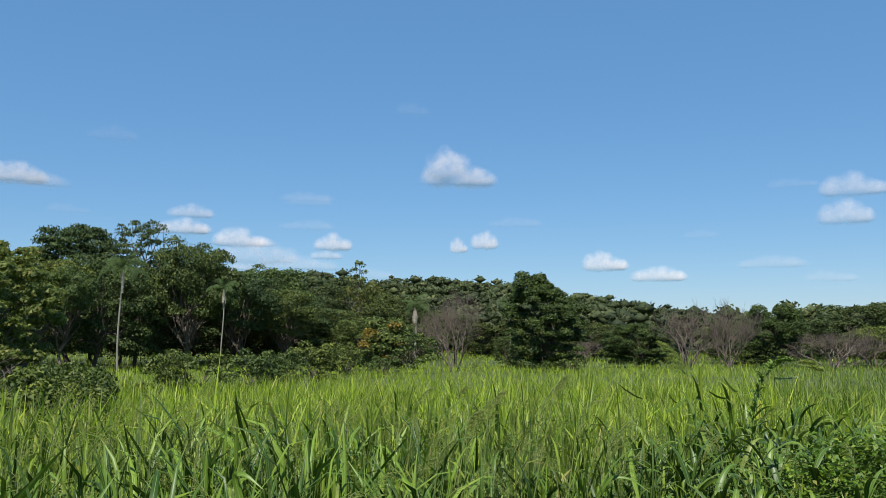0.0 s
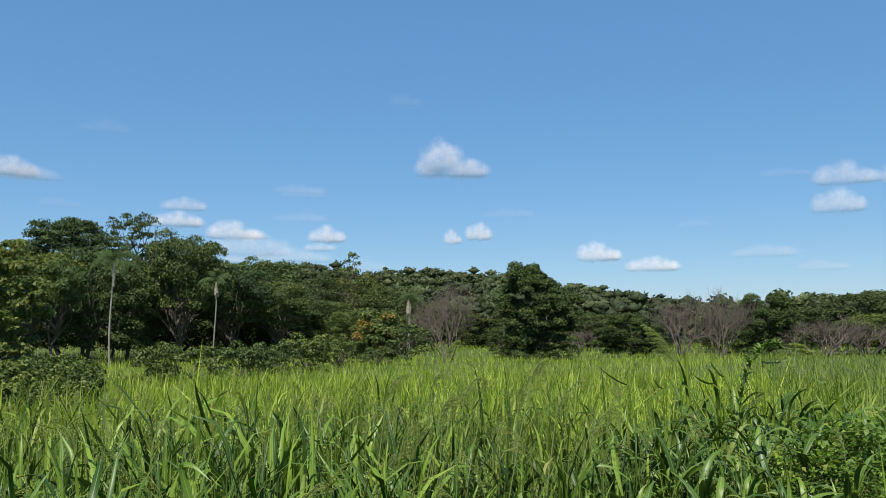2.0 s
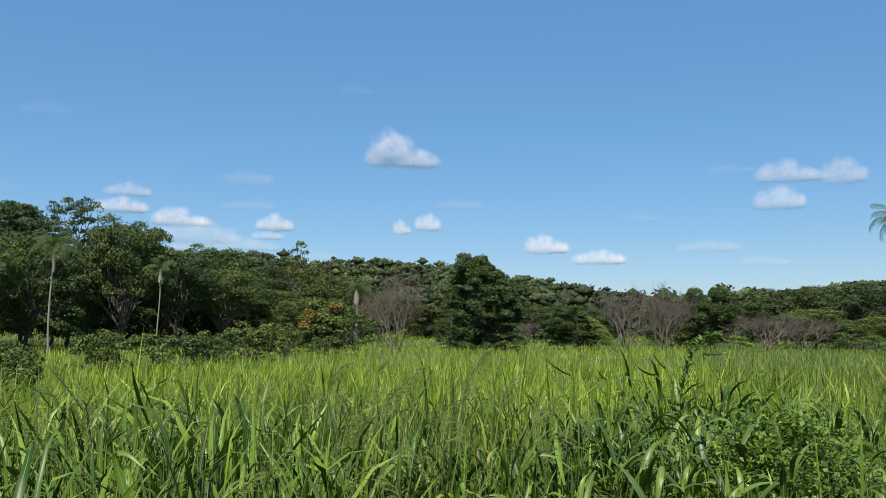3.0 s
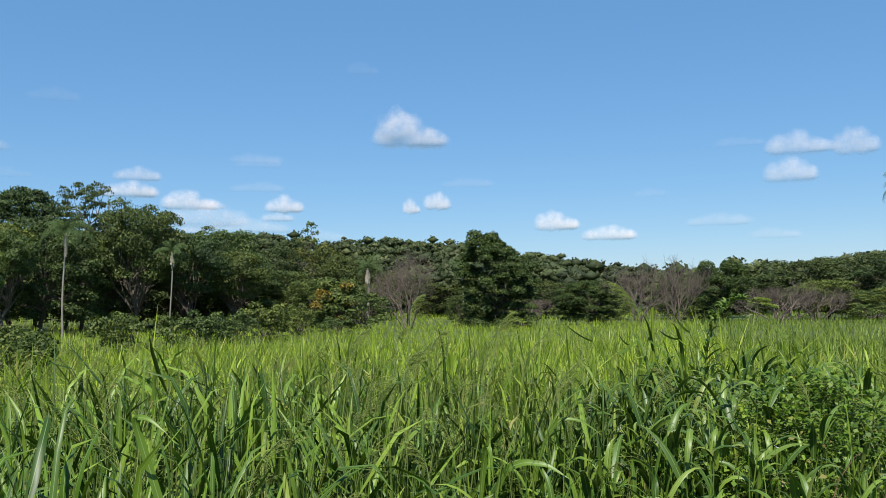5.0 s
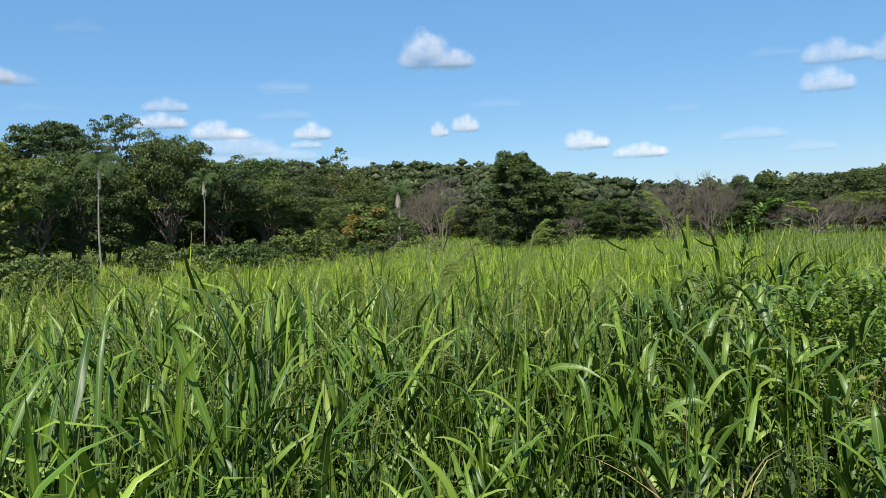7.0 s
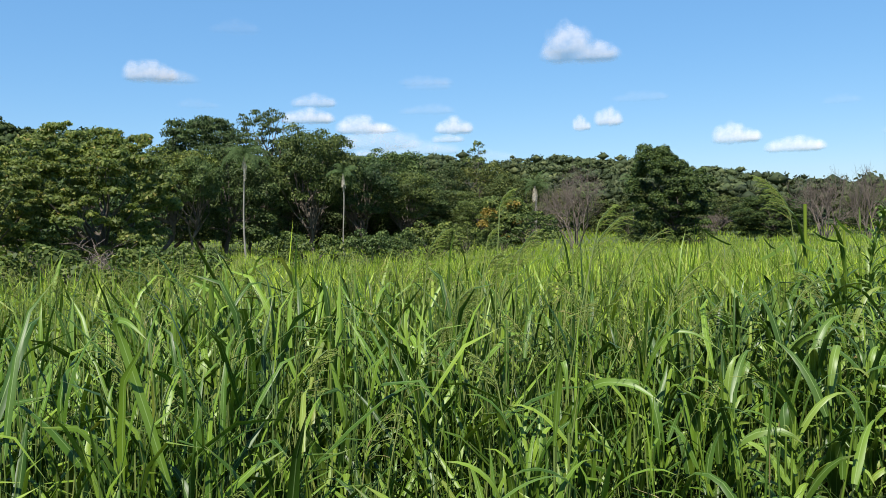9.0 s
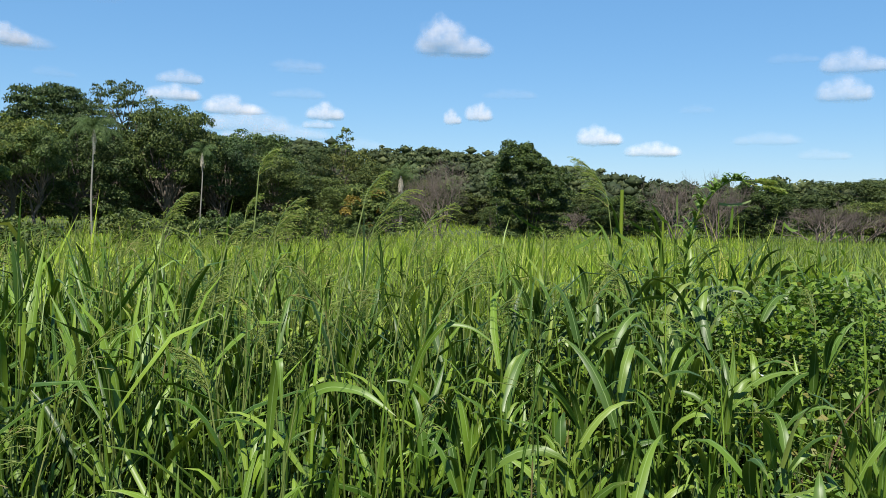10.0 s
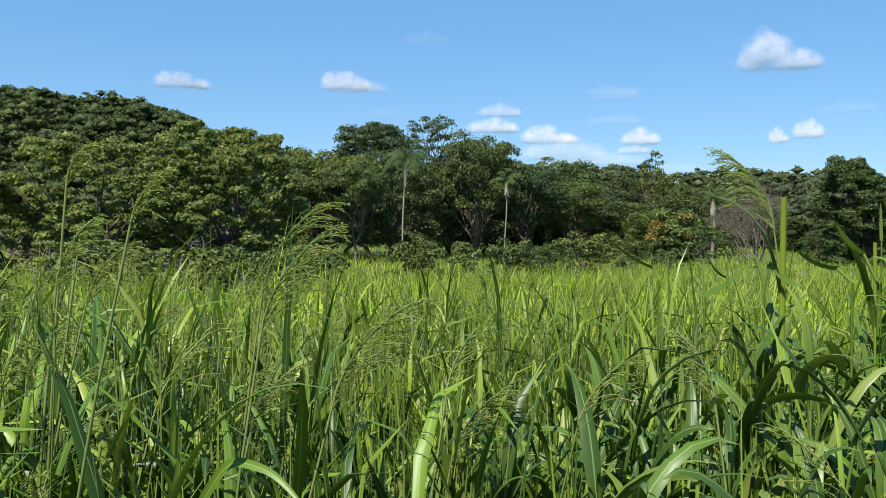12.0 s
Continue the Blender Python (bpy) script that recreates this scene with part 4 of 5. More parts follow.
def seed_stalk(seed, base, top, lean_az, size, label, leaves=2, group="seed stalks above the grass", detail=1.0):
    rng = np.random.default_rng(seed)
    base = np.asarray(base, float)
    ob = thing("grass_stalk", Matrix.Translation(base))
    top = np.asarray(top, float) - base
    stalk, br, g, gn = panicle(rng, (0, 0, 0), top, lean_az, size, detail)
    v, f = tubes([[*q[:6], q[6] * 1.4, q[7] * 1.4] for q in stalk], 5)
    part("stalk", mesh_of("stalk", v, f, STEM, True), ob)
    v1, f1 = tubes(br, 3)
    v2, f2 = grain_tris(g, gn, rng, 0.004, 0.007)
    v, f, _ = joined([(v1, quads_as_tris(f1)), (v2, f2)])
    part("seed_head", mesh_of("seed_head", v, f, SEED), ob, "open pale green seed head")
    for i in range(leaves):
        s = 0.5 + 0.22 * i
        b = top * s
        v, f, uv = ribbons(np.array([b]), np.array([0.27]), np.array([0.017]), np.array([rng.uniform(0, 6.28)]), np.array([0.4]), np.array([1.5]), 6, rng)
        part("blade", mesh_of("blade", v, f, GRASS_NEAR, True, uv), ob)
    return tagged(ob, label, "grass", group)


rng = np.random.default_rng(81)
seed_stalk(101, (1.56, 5.26, 0), (1.51, 5.26, 1.58), 3.0, 0.25, "tall grass stalk with a large open seed head", detail=2.0)
for i, (x, y, z, lean, size) in enumerate(((-0.22, 3.98, 1.46, 0.03, 0.15), (0.10, 4.10, 1.64, -0.03, 0.10), (0.16, 4.00, 1.44, -0.02, 0.16), (0.22, 3.86, 1.56, 0.20, 0.11), (0.36, 4.28, 1.40, 0.04, 0.26), (-0.05, 4.2, 1.52, 0.06, 0.08), (0.48, 4.05, 1.36, 0.06, 0.24), (-0.12, 3.8, 1.42, 0.16, 0.10))):
    seed_stalk(105 + i, (x, y, 0), (x + lean, y, z), 0.2, size, "tall pale grass stalk rising above the others", leaves=1)
for i in range(18):   # a tall airy group, leaning with the wind
    x, y = 0.14 + rng.normal() * 0.34, 4.08 + rng.normal() * 0.26
    lean = rng.normal() * 0.12 + 0.06
    seed_stalk(180 + i, (x, y, 0), (x + lean, y + rng.normal() * 0.08, 1.02 + 0.38 * rng.random() ** 1.6), rng.normal() * 0.6, rng.uniform(0.13, 0.25), "tall leaning grass stalk with an airy seed head", leaves=1)
for i in range(14):   # low fine heads deep in the near grass
    x, y = rng.uniform(-1.5, -0.3), rng.uniform(2.1, 3.4)
    seed_stalk(210 + i, (x, y, 0), (x + rng.normal() * 0.06, y + rng.normal() * 0.06, rng.uniform(0.80, 1.05)), rng.normal() * 0.9, rng.uniform(0.16, 0.26), "low grass stalk with a wide airy seed head", leaves=1)
for i in range(26):
    x, y = rng.uniform(-3.6, 3.8), rng.uniform(3.0, 8.0)
    if off_way(np.array([x]), np.array([y]))[0] < 0.7:
        continue
    seed_stalk(150 + i, (x, y, 0), (x + rng.normal() * 0.10, y + rng.normal() * 0.08, rng.uniform(1.08, 1.38)), rng.uniform(0, 6.28), rng.uniform(0.09, 0.17), "grass stalk with a fine seed head")


def loose_panicles():
    """The fine seed heads all over the field."""
    rng = np.random.default_rng(83)
    st, gs, ns = [], [], []
    x, y = sector(rng, 340, 2.8, 12, -48, 38, 1.5)
    x, y = np.concatenate([x, rng.uniform(-2.4, 0.4, 70)]), np.concatenate([y, rng.uniform(2.7, 6.0, 70)])
    for i in range(len(x)):
        h = min(1.30, float(canopy(x[i:i + 1], y[i:i + 1])[0]) * rng.uniform(0.80, 1.02))
        if off_way(x[i:i + 1], y[i:i + 1])[0] < 0.7:
            continue
        s, b, g, gn = panicle(rng, (x[i], y[i], 0.4), (x[i] + rng.normal() * 0.08, y[i] + rng.normal() * 0.08, h), rng.normal() * 1.8, rng.uniform(0.14, 0.27), 0.45)
        st += s[2:] + b
        gs.append(g)
        ns.append(gn)
    v1, f1 = tubes(st, 3)
    g, gn = np.concatenate(gs), np.concatenate(ns)
    v2, f2 = grain_tris(g, gn, rng, 0.005, 0.010)
    far = []
    x, y = sector(rng, 2600, 8, 55, -46, 40, 1.2)
    h = canopy(x, y) * rng.uniform(0.9, 1.14, len(x)) + land(x, y)
    for _ in range(9):
        az, L = rng.uniform(0, 6.28, len(x)), rng.uniform(0.10, 0.22, len(x))
        o = np.stack([x, y, h - rng.uniform(0.0, 0.10, len(x))], 1)
        d = np.stack([np.cos(az) * 0.6, np.sin(az) * 0.6, rng.uniform(-0.1, 1.0, len(x))], 1)
        w = np.stack([-np.sin(az), np.cos(az), np.zeros(len(x))], 1) * 0.005
        far.append(np.stack([o - w, o + d * L[:, None], o + w], 1))
    w = np.array([[0.004, 0, 0]])
    o = np.stack([x, y, h], 1)
    far.append(np.stack([o - [0, 0, 0.5] - w, o, o - [0, 0, 0.5] + w], 1))
    v3 = np.concatenate(far).reshape(-1, 3)
    v, f, _ = joined([(v1, quads_as_tris(f1)), (v2, f2), (v3, np.arange(len(v3)).reshape(-1, 3))])
    tagged(new("seed_heads", mesh_of("seed_heads", v, f, SEED)), "fine pale seed heads over the grass", "grass", kind="stuff")


loose_panicles()


# ---------------- the weeds among the grass ----------------
def weed_patch():
    """Leafy weeds in a tangled mound: thin runners with broad leaves along them, hollow and dark between."""
    rng = np.random.default_rng(91)
    sprigs, per = 700, 26
    cx, cy = 2.08 + rng.normal(size=sprigs) * 0.42, 4.62 + rng.normal(size=sprigs) * 0.48
    top = 1.03 * np.exp(-(np.abs((cx - 2.1) / 1.3) ** 3 + np.abs((cy - 5.0) / 1.3) ** 3)) * (1 + 0.16 * np.sin(cx * 5.1) * np.cos(cy * 4.3 + cx)) + 0.06
    cz = top * (0.35 + 0.72 * rng.random(sprigs) ** 0.5)
    way = unit(np.stack([rng.normal(size=sprigs), rng.normal(size=sprigs), rng.uniform(-0.2, 1.2, sprigs)], 1))
    s = rng.uniform(-0.14, 0.14, (sprigs, per, 1))
    p = (np.stack([cx, cy, cz], 1)[:, None] + way[:, None] * s + rng.normal(size=(sprigs, per, 3)) * 0.036).reshape(-1, 3)
    n = len(p)
    nr = unit(np.stack([rng.normal(size=n) * 0.55, rng.normal(size=n) * 0.55 - 0.2, np.ones(n)], 1))
    sz = rng.uniform(0.018, 0.042, n)
    v, f = leaf_quads(p, nr, sz, sz * 0.70, rng, 0.2)
    tagged(new("weed_patch", mesh_of("weed_patch", v, f, WEED)), "low broad-leaved weeds tangled among the grass", "weeds", kind="stuff")
    c = np.stack([cx, cy, cz], 1)
    v, f = tubes(np.concatenate([c - way * 0.16, c + way * 0.16, np.full((sprigs, 1), 0.0022), np.full((sprigs, 1), 0.0012)], 1), 3)
    tagged(new("weed_runners", mesh_of("weed_runners", v, f, STEM)), "thin green runners of the tangled weeds", "weeds", kind="stuff")


weed_patch()


def white_flower_material():
    m, nt, p, out = material("white_petal")
    nt.links.new(ramp(nt, noise_out(nt, 60.0), [(0.3, (0.72, 0.72, 0.70)), (0.7, (0.85, 0.85, 0.83))]), p.inputs["Base Color"])
    p.inputs["Roughness"].default_value = 0.6
    return m


PETAL = white_flower_material()


def white_flower(x, y, z, turn):
    ob = thing("white_flower", Matrix.LocRotScale((x, y, z), Euler((0.5, 0.1, turn)), None))
    v, f = tubes([[0, 0, -0.35, 0.01, 0.01, -0.15, 0.002, 0.002], [0.01, 0.01, -0.15, 0, 0, 0, 0.002, 0.0015]], 4)
    part("stalk", mesh_of("stalk", v, f, STEM), ob)
    for i in range(5):
        a = i * 1.2566
        d, s = np.array([math.cos(a), math.sin(a), 0.3]), np.array([-math.sin(a), math.cos(a), 0])
        v = np.array([[0, 0, 0], d * 0.009 + s * 0.007, d * 0.016 + s * 0.003, d * 0.016 - s * 0.003, d * 0.009 - s * 0.007])
        part("petal", mesh_of("petal", v, np.array([[0, 1, 2, 3], [0, 2, 3, 4]]), PETAL), ob)
    tagged(ob, "small white flower among the weeds", "flower", "white flowers")


for x, y, z, r in ((1.97, 4.87, 0.88, 0.3), (2.17, 4.80, 0.88, 1.0), (2.02, 5.5, 0.95, 2.0), (2.55, 4.9, 0.98, 0.7), (2.3, 4.3, 0.80, 1.4), (1.59, 4.77, 1.20, 2.4), (1.64, 4.50, 1.12, 0.2), (1.74, 4.17, 1.03, 1.1)):
    white_flower(x, y, z, r)


def bent_weed():
    """The tall weed that bends over, with leaves along its stem and a seed head at the end."""
    rng = np.random.default_rng(95)
    ob = thing("bent_weed", Matrix.Translation((1.70, 4.92, 0)))
    pts = [(0, 0, 0), (0.01, 0, 0.6), (-0.01, 0, 1.1), (0.0, 0, 1.40), (0.025, -0.005, 1.52), (0.058, -0.02, 1.60), (0.105, -0.04, 1.66), (0.155, -0.06, 1.695), (0.195, -0.075, 1.695), (0.22, -0.085, 1.67)]
    segs = [[*pts[i], *pts[i + 1], 0.0072 - 0.0005 * i, 0.0072 - 0.0005 * (i + 1)] for i in range(len(pts) - 1)]
    v, f = tubes(segs, 6)
    part("stem", mesh_of("stem", v, f, WEED, True), ob)
    for i in range(120):
        s = 2.0 + rng.random() ** 0.9 * 6.3
        a, b = np.array(pts[int(s)]), np.array(pts[min(int(s) + 1, 9)])
        p = a + (b - a) * (s % 1)
        v, f, uv = ribbons(np.array([p]), np.array([rng.uniform(0.06, 0.12) * (1.35 - 0.115 * s)]), np.array([rng.uniform(0.011, 0.020) * (1.25 - 0.09 * s)]), np.array([rng.uniform(0, 6.28)]), np.array([0.5]), np.array([2.9]), 5, rng)
        part("leaf", mesh_of("leaf", v, f, GRASS_DARK, True, uv), ob)
    st, br, g, gn = panicle(rng, pts[8], pts[9], 0.1, 0.08)
    st2, br2, g2, gn2 = panicle(rng, pts[7], pts[8], 0.2, 0.07)
    st, br, g, gn = st[2:] + st2[2:], br + br2, np.concatenate([g, g2]), np.concatenate([gn, gn2])
    v1, f1 = tubes(st + br, 3)
    v2, f2 = grain_tris(g, gn, rng, 0.014, 0.024)
    v, f, _ = joined([(v1, quads_as_tris(f1)), (v2, f2)])
    part("seed_head", mesh_of("seed_head", v, f, SEED), ob, "pale green drooping seed head")
    tagged(ob, "tall leafy weed bent over above the grass", "weed")


bent_weed()


def cut_stalk(x, y, h, w, lean):
    ob = thing("thick_stalk", Matrix.Translation((x, y, 0)))
    v, f = tubes([[0, 0, 0, lean * 0.5, 0, h * 0.5, w, w * 0.95], [lean * 0.5, 0, h * 0.5, lean, 0, h, w * 0.95, w * 0.9]], 6)
    part("stem", mesh_of("stem", v, f, GRASS_OPEN, True), ob)
    rng = np.random.default_rng(int(x * 100))
    for i in range(3):
        v, f, uv = ribbons(np.array([[lean * 0.8, 0, h * (0.6 + 0.12 * i)]]), np.array([0.4]), np.array([0.024]), np.array([i * 2.1]), np.array([0.3]), np.array([1.4]), 6, rng)
        part("blade", mesh_of("blade", v, f, GRASS_NEAR, True, uv), ob)
    tagged(ob, "thick upright grass stalk among the seed heads", "grass")


cut_stalk(1.46, 5.09, 1.66, 0.0095, 0.01)
cut_stalk(1.72, 5.3, 1.55, 0.006, -0.02)


def broken_stalk(low, kink, end, w):
    """A grass stalk that has snapped and hangs over, with the flat blade at its end."""
    ob = thing("broken_stalk", Matrix.Translation((low[0], low[1], 0)))
    o = np.array([low[0], low[1], 0.0])
    a, b, c = np.array(low) - o, np.array(kink) - o, np.array(end) - o
    v, f = tubes([[0, 0, 0, *a, w * 0.35, w * 0.35], [*a, *b, w * 0.35, w * 0.4]], 5)
    part("stem", mesh_of("stem", v, f, GRASS_NEAR, True), ob)
    side = unit(np.cross(c - b, [0.3, 0.8, 0.2]))
    s = np.linspace(0, 1, 7)[:, None]
    mid = b + (c - b) * s - np.array([0, 0, 0.012]) * (4 * s * (1 - s))
    half = w * 0.7 * np.sqrt(np.clip(1 - s ** 3, 0.03, 1)) * side
    v = np.concatenate([mid - half, mid + half + np.array([0, 0.004, 0.003])])
    f = np.array([[i, i + 1, i + 8, i + 7] for i in range(6)])
    part("blade", mesh_of("blade", v, f, GRASS_DARK if w > 0.006 else STEM, True), ob)
    tagged(ob, "snapped grass stalk folded over above the clump", "grass", "broken stalks")


for row in [
    ((1.673, 4.989, 1.451), (1.643, 4.999, 1.521), (1.578, 5.021, 1.603), 0.01),
    ((1.620, 5.007, 1.452), (1.588, 5.018, 1.485), (1.493, 5.048, 1.532), 0.01),
    ((1.281, 5.107, 1.374), (1.277, 5.109, 1.408), (1.385, 5.080, 1.489), 0.009),
    ((1.161, 5.137, 1.446), (1.145, 5.141, 1.477), (1.002, 5.171, 1.573), 0.008),
    ((1.679, 4.987, 1.451), (1.679, 4.987, 1.550), (1.677, 4.988, 1.637), 0.005),
    ((1.874, 4.914, 1.414), (1.877, 4.913, 1.502), (1.882, 4.911, 1.599), 0.007),
    ((1.832, 4.930, 1.473), (1.831, 4.931, 1.603), (1.946, 4.884, 1.615), 0.006),
    ((1.425, 5.068, 1.418), (1.436, 5.065, 1.494), (1.510, 5.043, 1.441), 0.009),
    ((1.348, 5.090, 1.395), (1.335, 5.093, 1.456), (1.285, 5.106, 1.512), 0.007),
    ((2.053, 4.839, 1.470), (2.060, 4.836, 1.528), (2.107, 4.814, 1.499), 0.007),
]:
    broken_stalk(*row)


def tuft(seed, x, y, n, length, width, label, bend=1.0, h0=0.25, top=1.3, mat=None, lean=0.22, spread=0.07):
    """A big clump of broad blades: tillers from one root, each with its blades."""
    rng = np.random.default_rng(seed)
    ob = thing("grass_clump", Matrix.Translation((x, y, 0)))
    tills = 8
    for t in range(tills):
        k = n // tills
        a, r = t * 2.4, spread * 1.6 * math.sqrt((t + 0.5) / tills)
        cx, cy = math.cos(a) * r, math.sin(a) * r
        z = rng.uniform(0.05, h0 + (0.45 + spread) * top, k)
        base = np.stack([cx * (0.4 + z) + rng.normal(size=k) * 0.012, cy * (0.4 + z) + rng.normal(size=k) * 0.012, z], 1)
        v, f, uv = ribbons(base, length * rng.uniform(0.5, 1.0, k), width * rng.uniform(0.75, 1.2, k), rng.uniform(0, 6.28, k), np.abs(rng.normal(lean, 0.2, k)), np.abs(rng.normal(bend, 0.5, k)), 7, rng, top=top * rng.uniform(0.7, 1.02, k))
        sv, sf = tubes([[cx * 0.4, cy * 0.4, 0, cx * (0.4 + z.max()), cy * (0.4 + z.max()), z.max() + 0.02, 0.005, 0.003]], 5)
        v, f, uv = joined([(v, f, uv), (sv, sf)])
        part("tiller", mesh_of("tiller", v, f, mat or GRASS_NEAR, True, uv), ob)
    tagged(ob, label, "grass", "broad-bladed grass clumps")


LIGHT_CLUMPS = [(0.30, 3.25, 1.25, 0.8), (-0.62, 2.75, 1.35, 0.7), (0.10, 2.5, 1.15, 0.8), (-1.1, 3.5, 1.25, 0.8), (0.50, 4.2, 1.3, 0.7), (-0.1, 4.3, 1.35, 0.7), (0.75, 3.85, 1.25, 1.0),
                (-1.5, 2.6, 1.2, 0.9), (-0.9, 4.6, 1.35, 0.7), (0.0, 5.3, 1.4, 0.6)]
DARK_CLUMPS = [(1.32, 4.0, 1.22, 0.9), (0.95, 3.5, 1.15, 0.9), (1.75, 4.35, 1.25, 0.9), (2.0, 3.6, 1.1, 0.9), (1.50, 4.95, 1.50, 0.7), (1.25, 5.2, 1.45, 0.7), (1.80, 5.25, 1.42, 0.8), (1.62, 4.65, 1.40, 0.8),
               (2.2, 5.6, 1.45, 0.8), (2.35, 5.15, 1.40, 0.8), (2.7, 5.4, 1.36, 0.8), (2.0, 4.85, 1.42, 0.8), (1.9, 5.85, 1.48, 0.7), (1.35, 4.6, 1.42, 0.8), (2.55, 6.1, 1.45, 0.8), (3.1, 5.2, 1.25, 0.8), (1.05, 4.75, 1.34, 0.8), (2.45, 4.2, 1.15, 0.9), (1.15, 4.4, 1.28, 0.8), (2.9, 5.9, 1.25, 0.8), (1.6, 3.3, 1.1, 0.9),
               (2.3, 4.95, 1.36, 0.8), (2.5, 5.0, 1.36, 0.9), (2.65, 4.6, 1.2, 0.9)]
for i, (x, y, top, b) in enumerate(LIGHT_CLUMPS):
    tuft(200 + i, x, y, 96, 0.32, 0.029, "clump of broad glossy green grass blades", b + 0.8, top=top * 0.97, spread=0.10)
for i, (x, y, top, b) in enumerate(DARK_CLUMPS):
    tuft(230 + i, x, y, 160, 0.26, 0.030, "clump of dark broad-bladed grass beside the weeds", b + 0.9, top=top * 1.06, mat=GRASS_DARK, h0=0.33, lean=0.42, spread=0.13)


def broad_blade(seed, base, az, length, width, lean, bend, label, mat=None):
    rng = np.random.default_rng(seed)
    v, f, uv = ribbons(np.array([[0.0, 0.0, 0.0]]), np.array([length * 0.85]), np.array([width * 0.6]), np.array([az]), np.array([lean]), np.array([bend * 1.15]), 14, rng, twist=0.35)
    low = [[0, 0, -base[2], 0, 0, 0, 0.005, 0.004]]
    ob = thing("grass_plant", Matrix.Translation(base))
    v2, f2 = tubes(low, 5)
    part("stem", mesh_of("stem", v2, f2, STEM, True), ob)
    part("blade", mesh_of("blade", v, f, mat or GRASS_NEAR, True, uv), ob)
    tagged(ob, label, "grass", "single broad grass blades")


for i, (base, az, length, width, lean, bend) in enumerate([((0.04, 2.46, 0.70), 2.0, 0.46, 0.040, 0.05, 0.3), ((0.16, 2.40, 0.98), 0.2, 0.34, 0.034, 0.7, 1.3), ((0.58, 3.74, 0.92), 0.05, 0.72, 0.040, 0.25, 2.1),
                                                           ((0.50, 4.12, 0.90), 1.9, 0.50, 0.042, 0.10, 1.6), ((-1.05, 3.38, 0.82), 2.9, 0.50, 0.038, 0.45, 1.2),
                                                           ((-1.25, 2.75, 0.72), 2.4, 0.55, 0.040, 0.35, 1.4)]):
    broad_blade(260 + i, base, az, length, width, lean, bend, "single broad green grass blade catching the sun", GRASS_DARK if i % 2 else None)


def folded_blade(pts, width, label, mat):
    """A broad blade that rises on its stem and folds over sharply along the given line."""
    p = np.array(pts, float)
    o = p[0].copy()
    p -= o
    n = 6   # rounded between the given places
    t = np.linspace(0, len(p) - 1, (len(p) - 1) * n + 1)
    c = np.stack([np.interp(t, np.arange(len(p)), p[:, i]) for i in range(3)], 1)
    for _ in range(4):
        c[1:-1] = (c[:-2] + 2 * c[1:-1] + c[2:]) / 4
    s = np.linspace(0, 1, len(c))[:, None]
    tang = unit(np.gradient(c, axis=0))
    side = unit(np.cross(tang, np.array([0.25, -0.8, 0.45])))
    nrm = np.cross(side, tang)
    half = 0.5 * width * np.clip(np.minimum(0.45 + 2.5 * s, 1.0) * (1 - s ** 3.5), 0.03, 1)
    v = np.stack([c - side * half, c - nrm * half * 0.3, c + side * half], 1).reshape(-1, 3)
    i = np.arange(len(c) - 1) * 3
    f = np.concatenate([np.stack([i + j, i + j + 1, i + j + 4, i + j + 3], 1) for j in (0, 1)])
    uv = np.stack([np.tile([0.0, 0.5, 1.0], len(c)), np.repeat(s[:, 0], 3)], 1)
    ob = thing("grass_plant", Matrix.Translation(o))
    v2, f2 = tubes([[-0.02, 0.01, -o[2], 0, 0, 0, 0.005, 0.004]], 5)
    part("stem", mesh_of("stem", v2, f2, STEM, True), ob)
    part("blade", mesh_of("blade", v, f, mat, True, uv), ob)
    tagged(ob, label, "grass", "single broad grass blades")


folded_blade([(-0.46, 2.62, 0.90), (-0.53, 2.62, 1.15), (-0.59, 2.62, 1.34), (-0.605, 2.61, 1.40), (-0.565, 2.59, 1.40), (-0.51, 2.57, 1.36)], 0.021, "broad pale grass blade folded over at its tip", GRASS_DARK)
folded_blade([(0.37, 3.21, 1.02), (0.41, 3.19, 1.14), (0.47, 3.16, 1.17), (0.54, 3.13, 1.165), (0.61, 3.10, 1.12)], 0.024, "broad grass blade bent level in the sun", GRASS_DARK)
folded_blade([(0.33, 3.22, 0.98), (0.345, 3.21, 1.15), (0.358, 3.19, 1.225), (0.366, 3.17, 1.20), (0.372, 3.16, 1.10)], 0.020, "broad pale grass blade folded straight down", GRASS_DARK)
folded_blade([(0.60, 3.82, 0.98), (0.65, 3.81, 1.15), (0.71, 3.80, 1.23), (0.79, 3.79, 1.22), (0.87, 3.77, 1.16)], 0.016, "broad grass blade arching over the others", GRASS_NEAR)


def straw_tuft(x, y, z, mat=None, label="dry yellow straw among the green grass"):
    rng = np.random.default_rng(290)
    n = 26
    base = np.stack([rng.normal(size=n) * 0.05, rng.normal(size=n) * 0.05, rng.uniform(0.0, 0.5, n)], 1)
    v, f, uv = ribbons(base, rng.uniform(0.3, 0.6, n), rng.uniform(0.004, 0.010, n), rng.uniform(0, 6.28, n), np.abs(rng.normal(0.4, 0.3, n)), np.abs(rng.normal(1.2, 0.6, n)), 6, rng, top=np.full(n, z))
    ob = new("dry_grass", mesh_of("dry_grass", v, f, mat or STRAW, True, uv))
    ob.matrix_basis = Matrix.Translation((x, y, 0))
    tagged(ob, label, "grass")


straw_tuft(0.95, 3.05, 0.95)
straw_tuft(2.15, 4.55, 0.85)
for x, y, z in ((2.01, 3.97, 1.04), (2.16, 4.09, 1.06), (1.91, 4.17, 1.07)):
    straw_tuft(x, y, z, DEAD, "withered brown grass among the weeds")


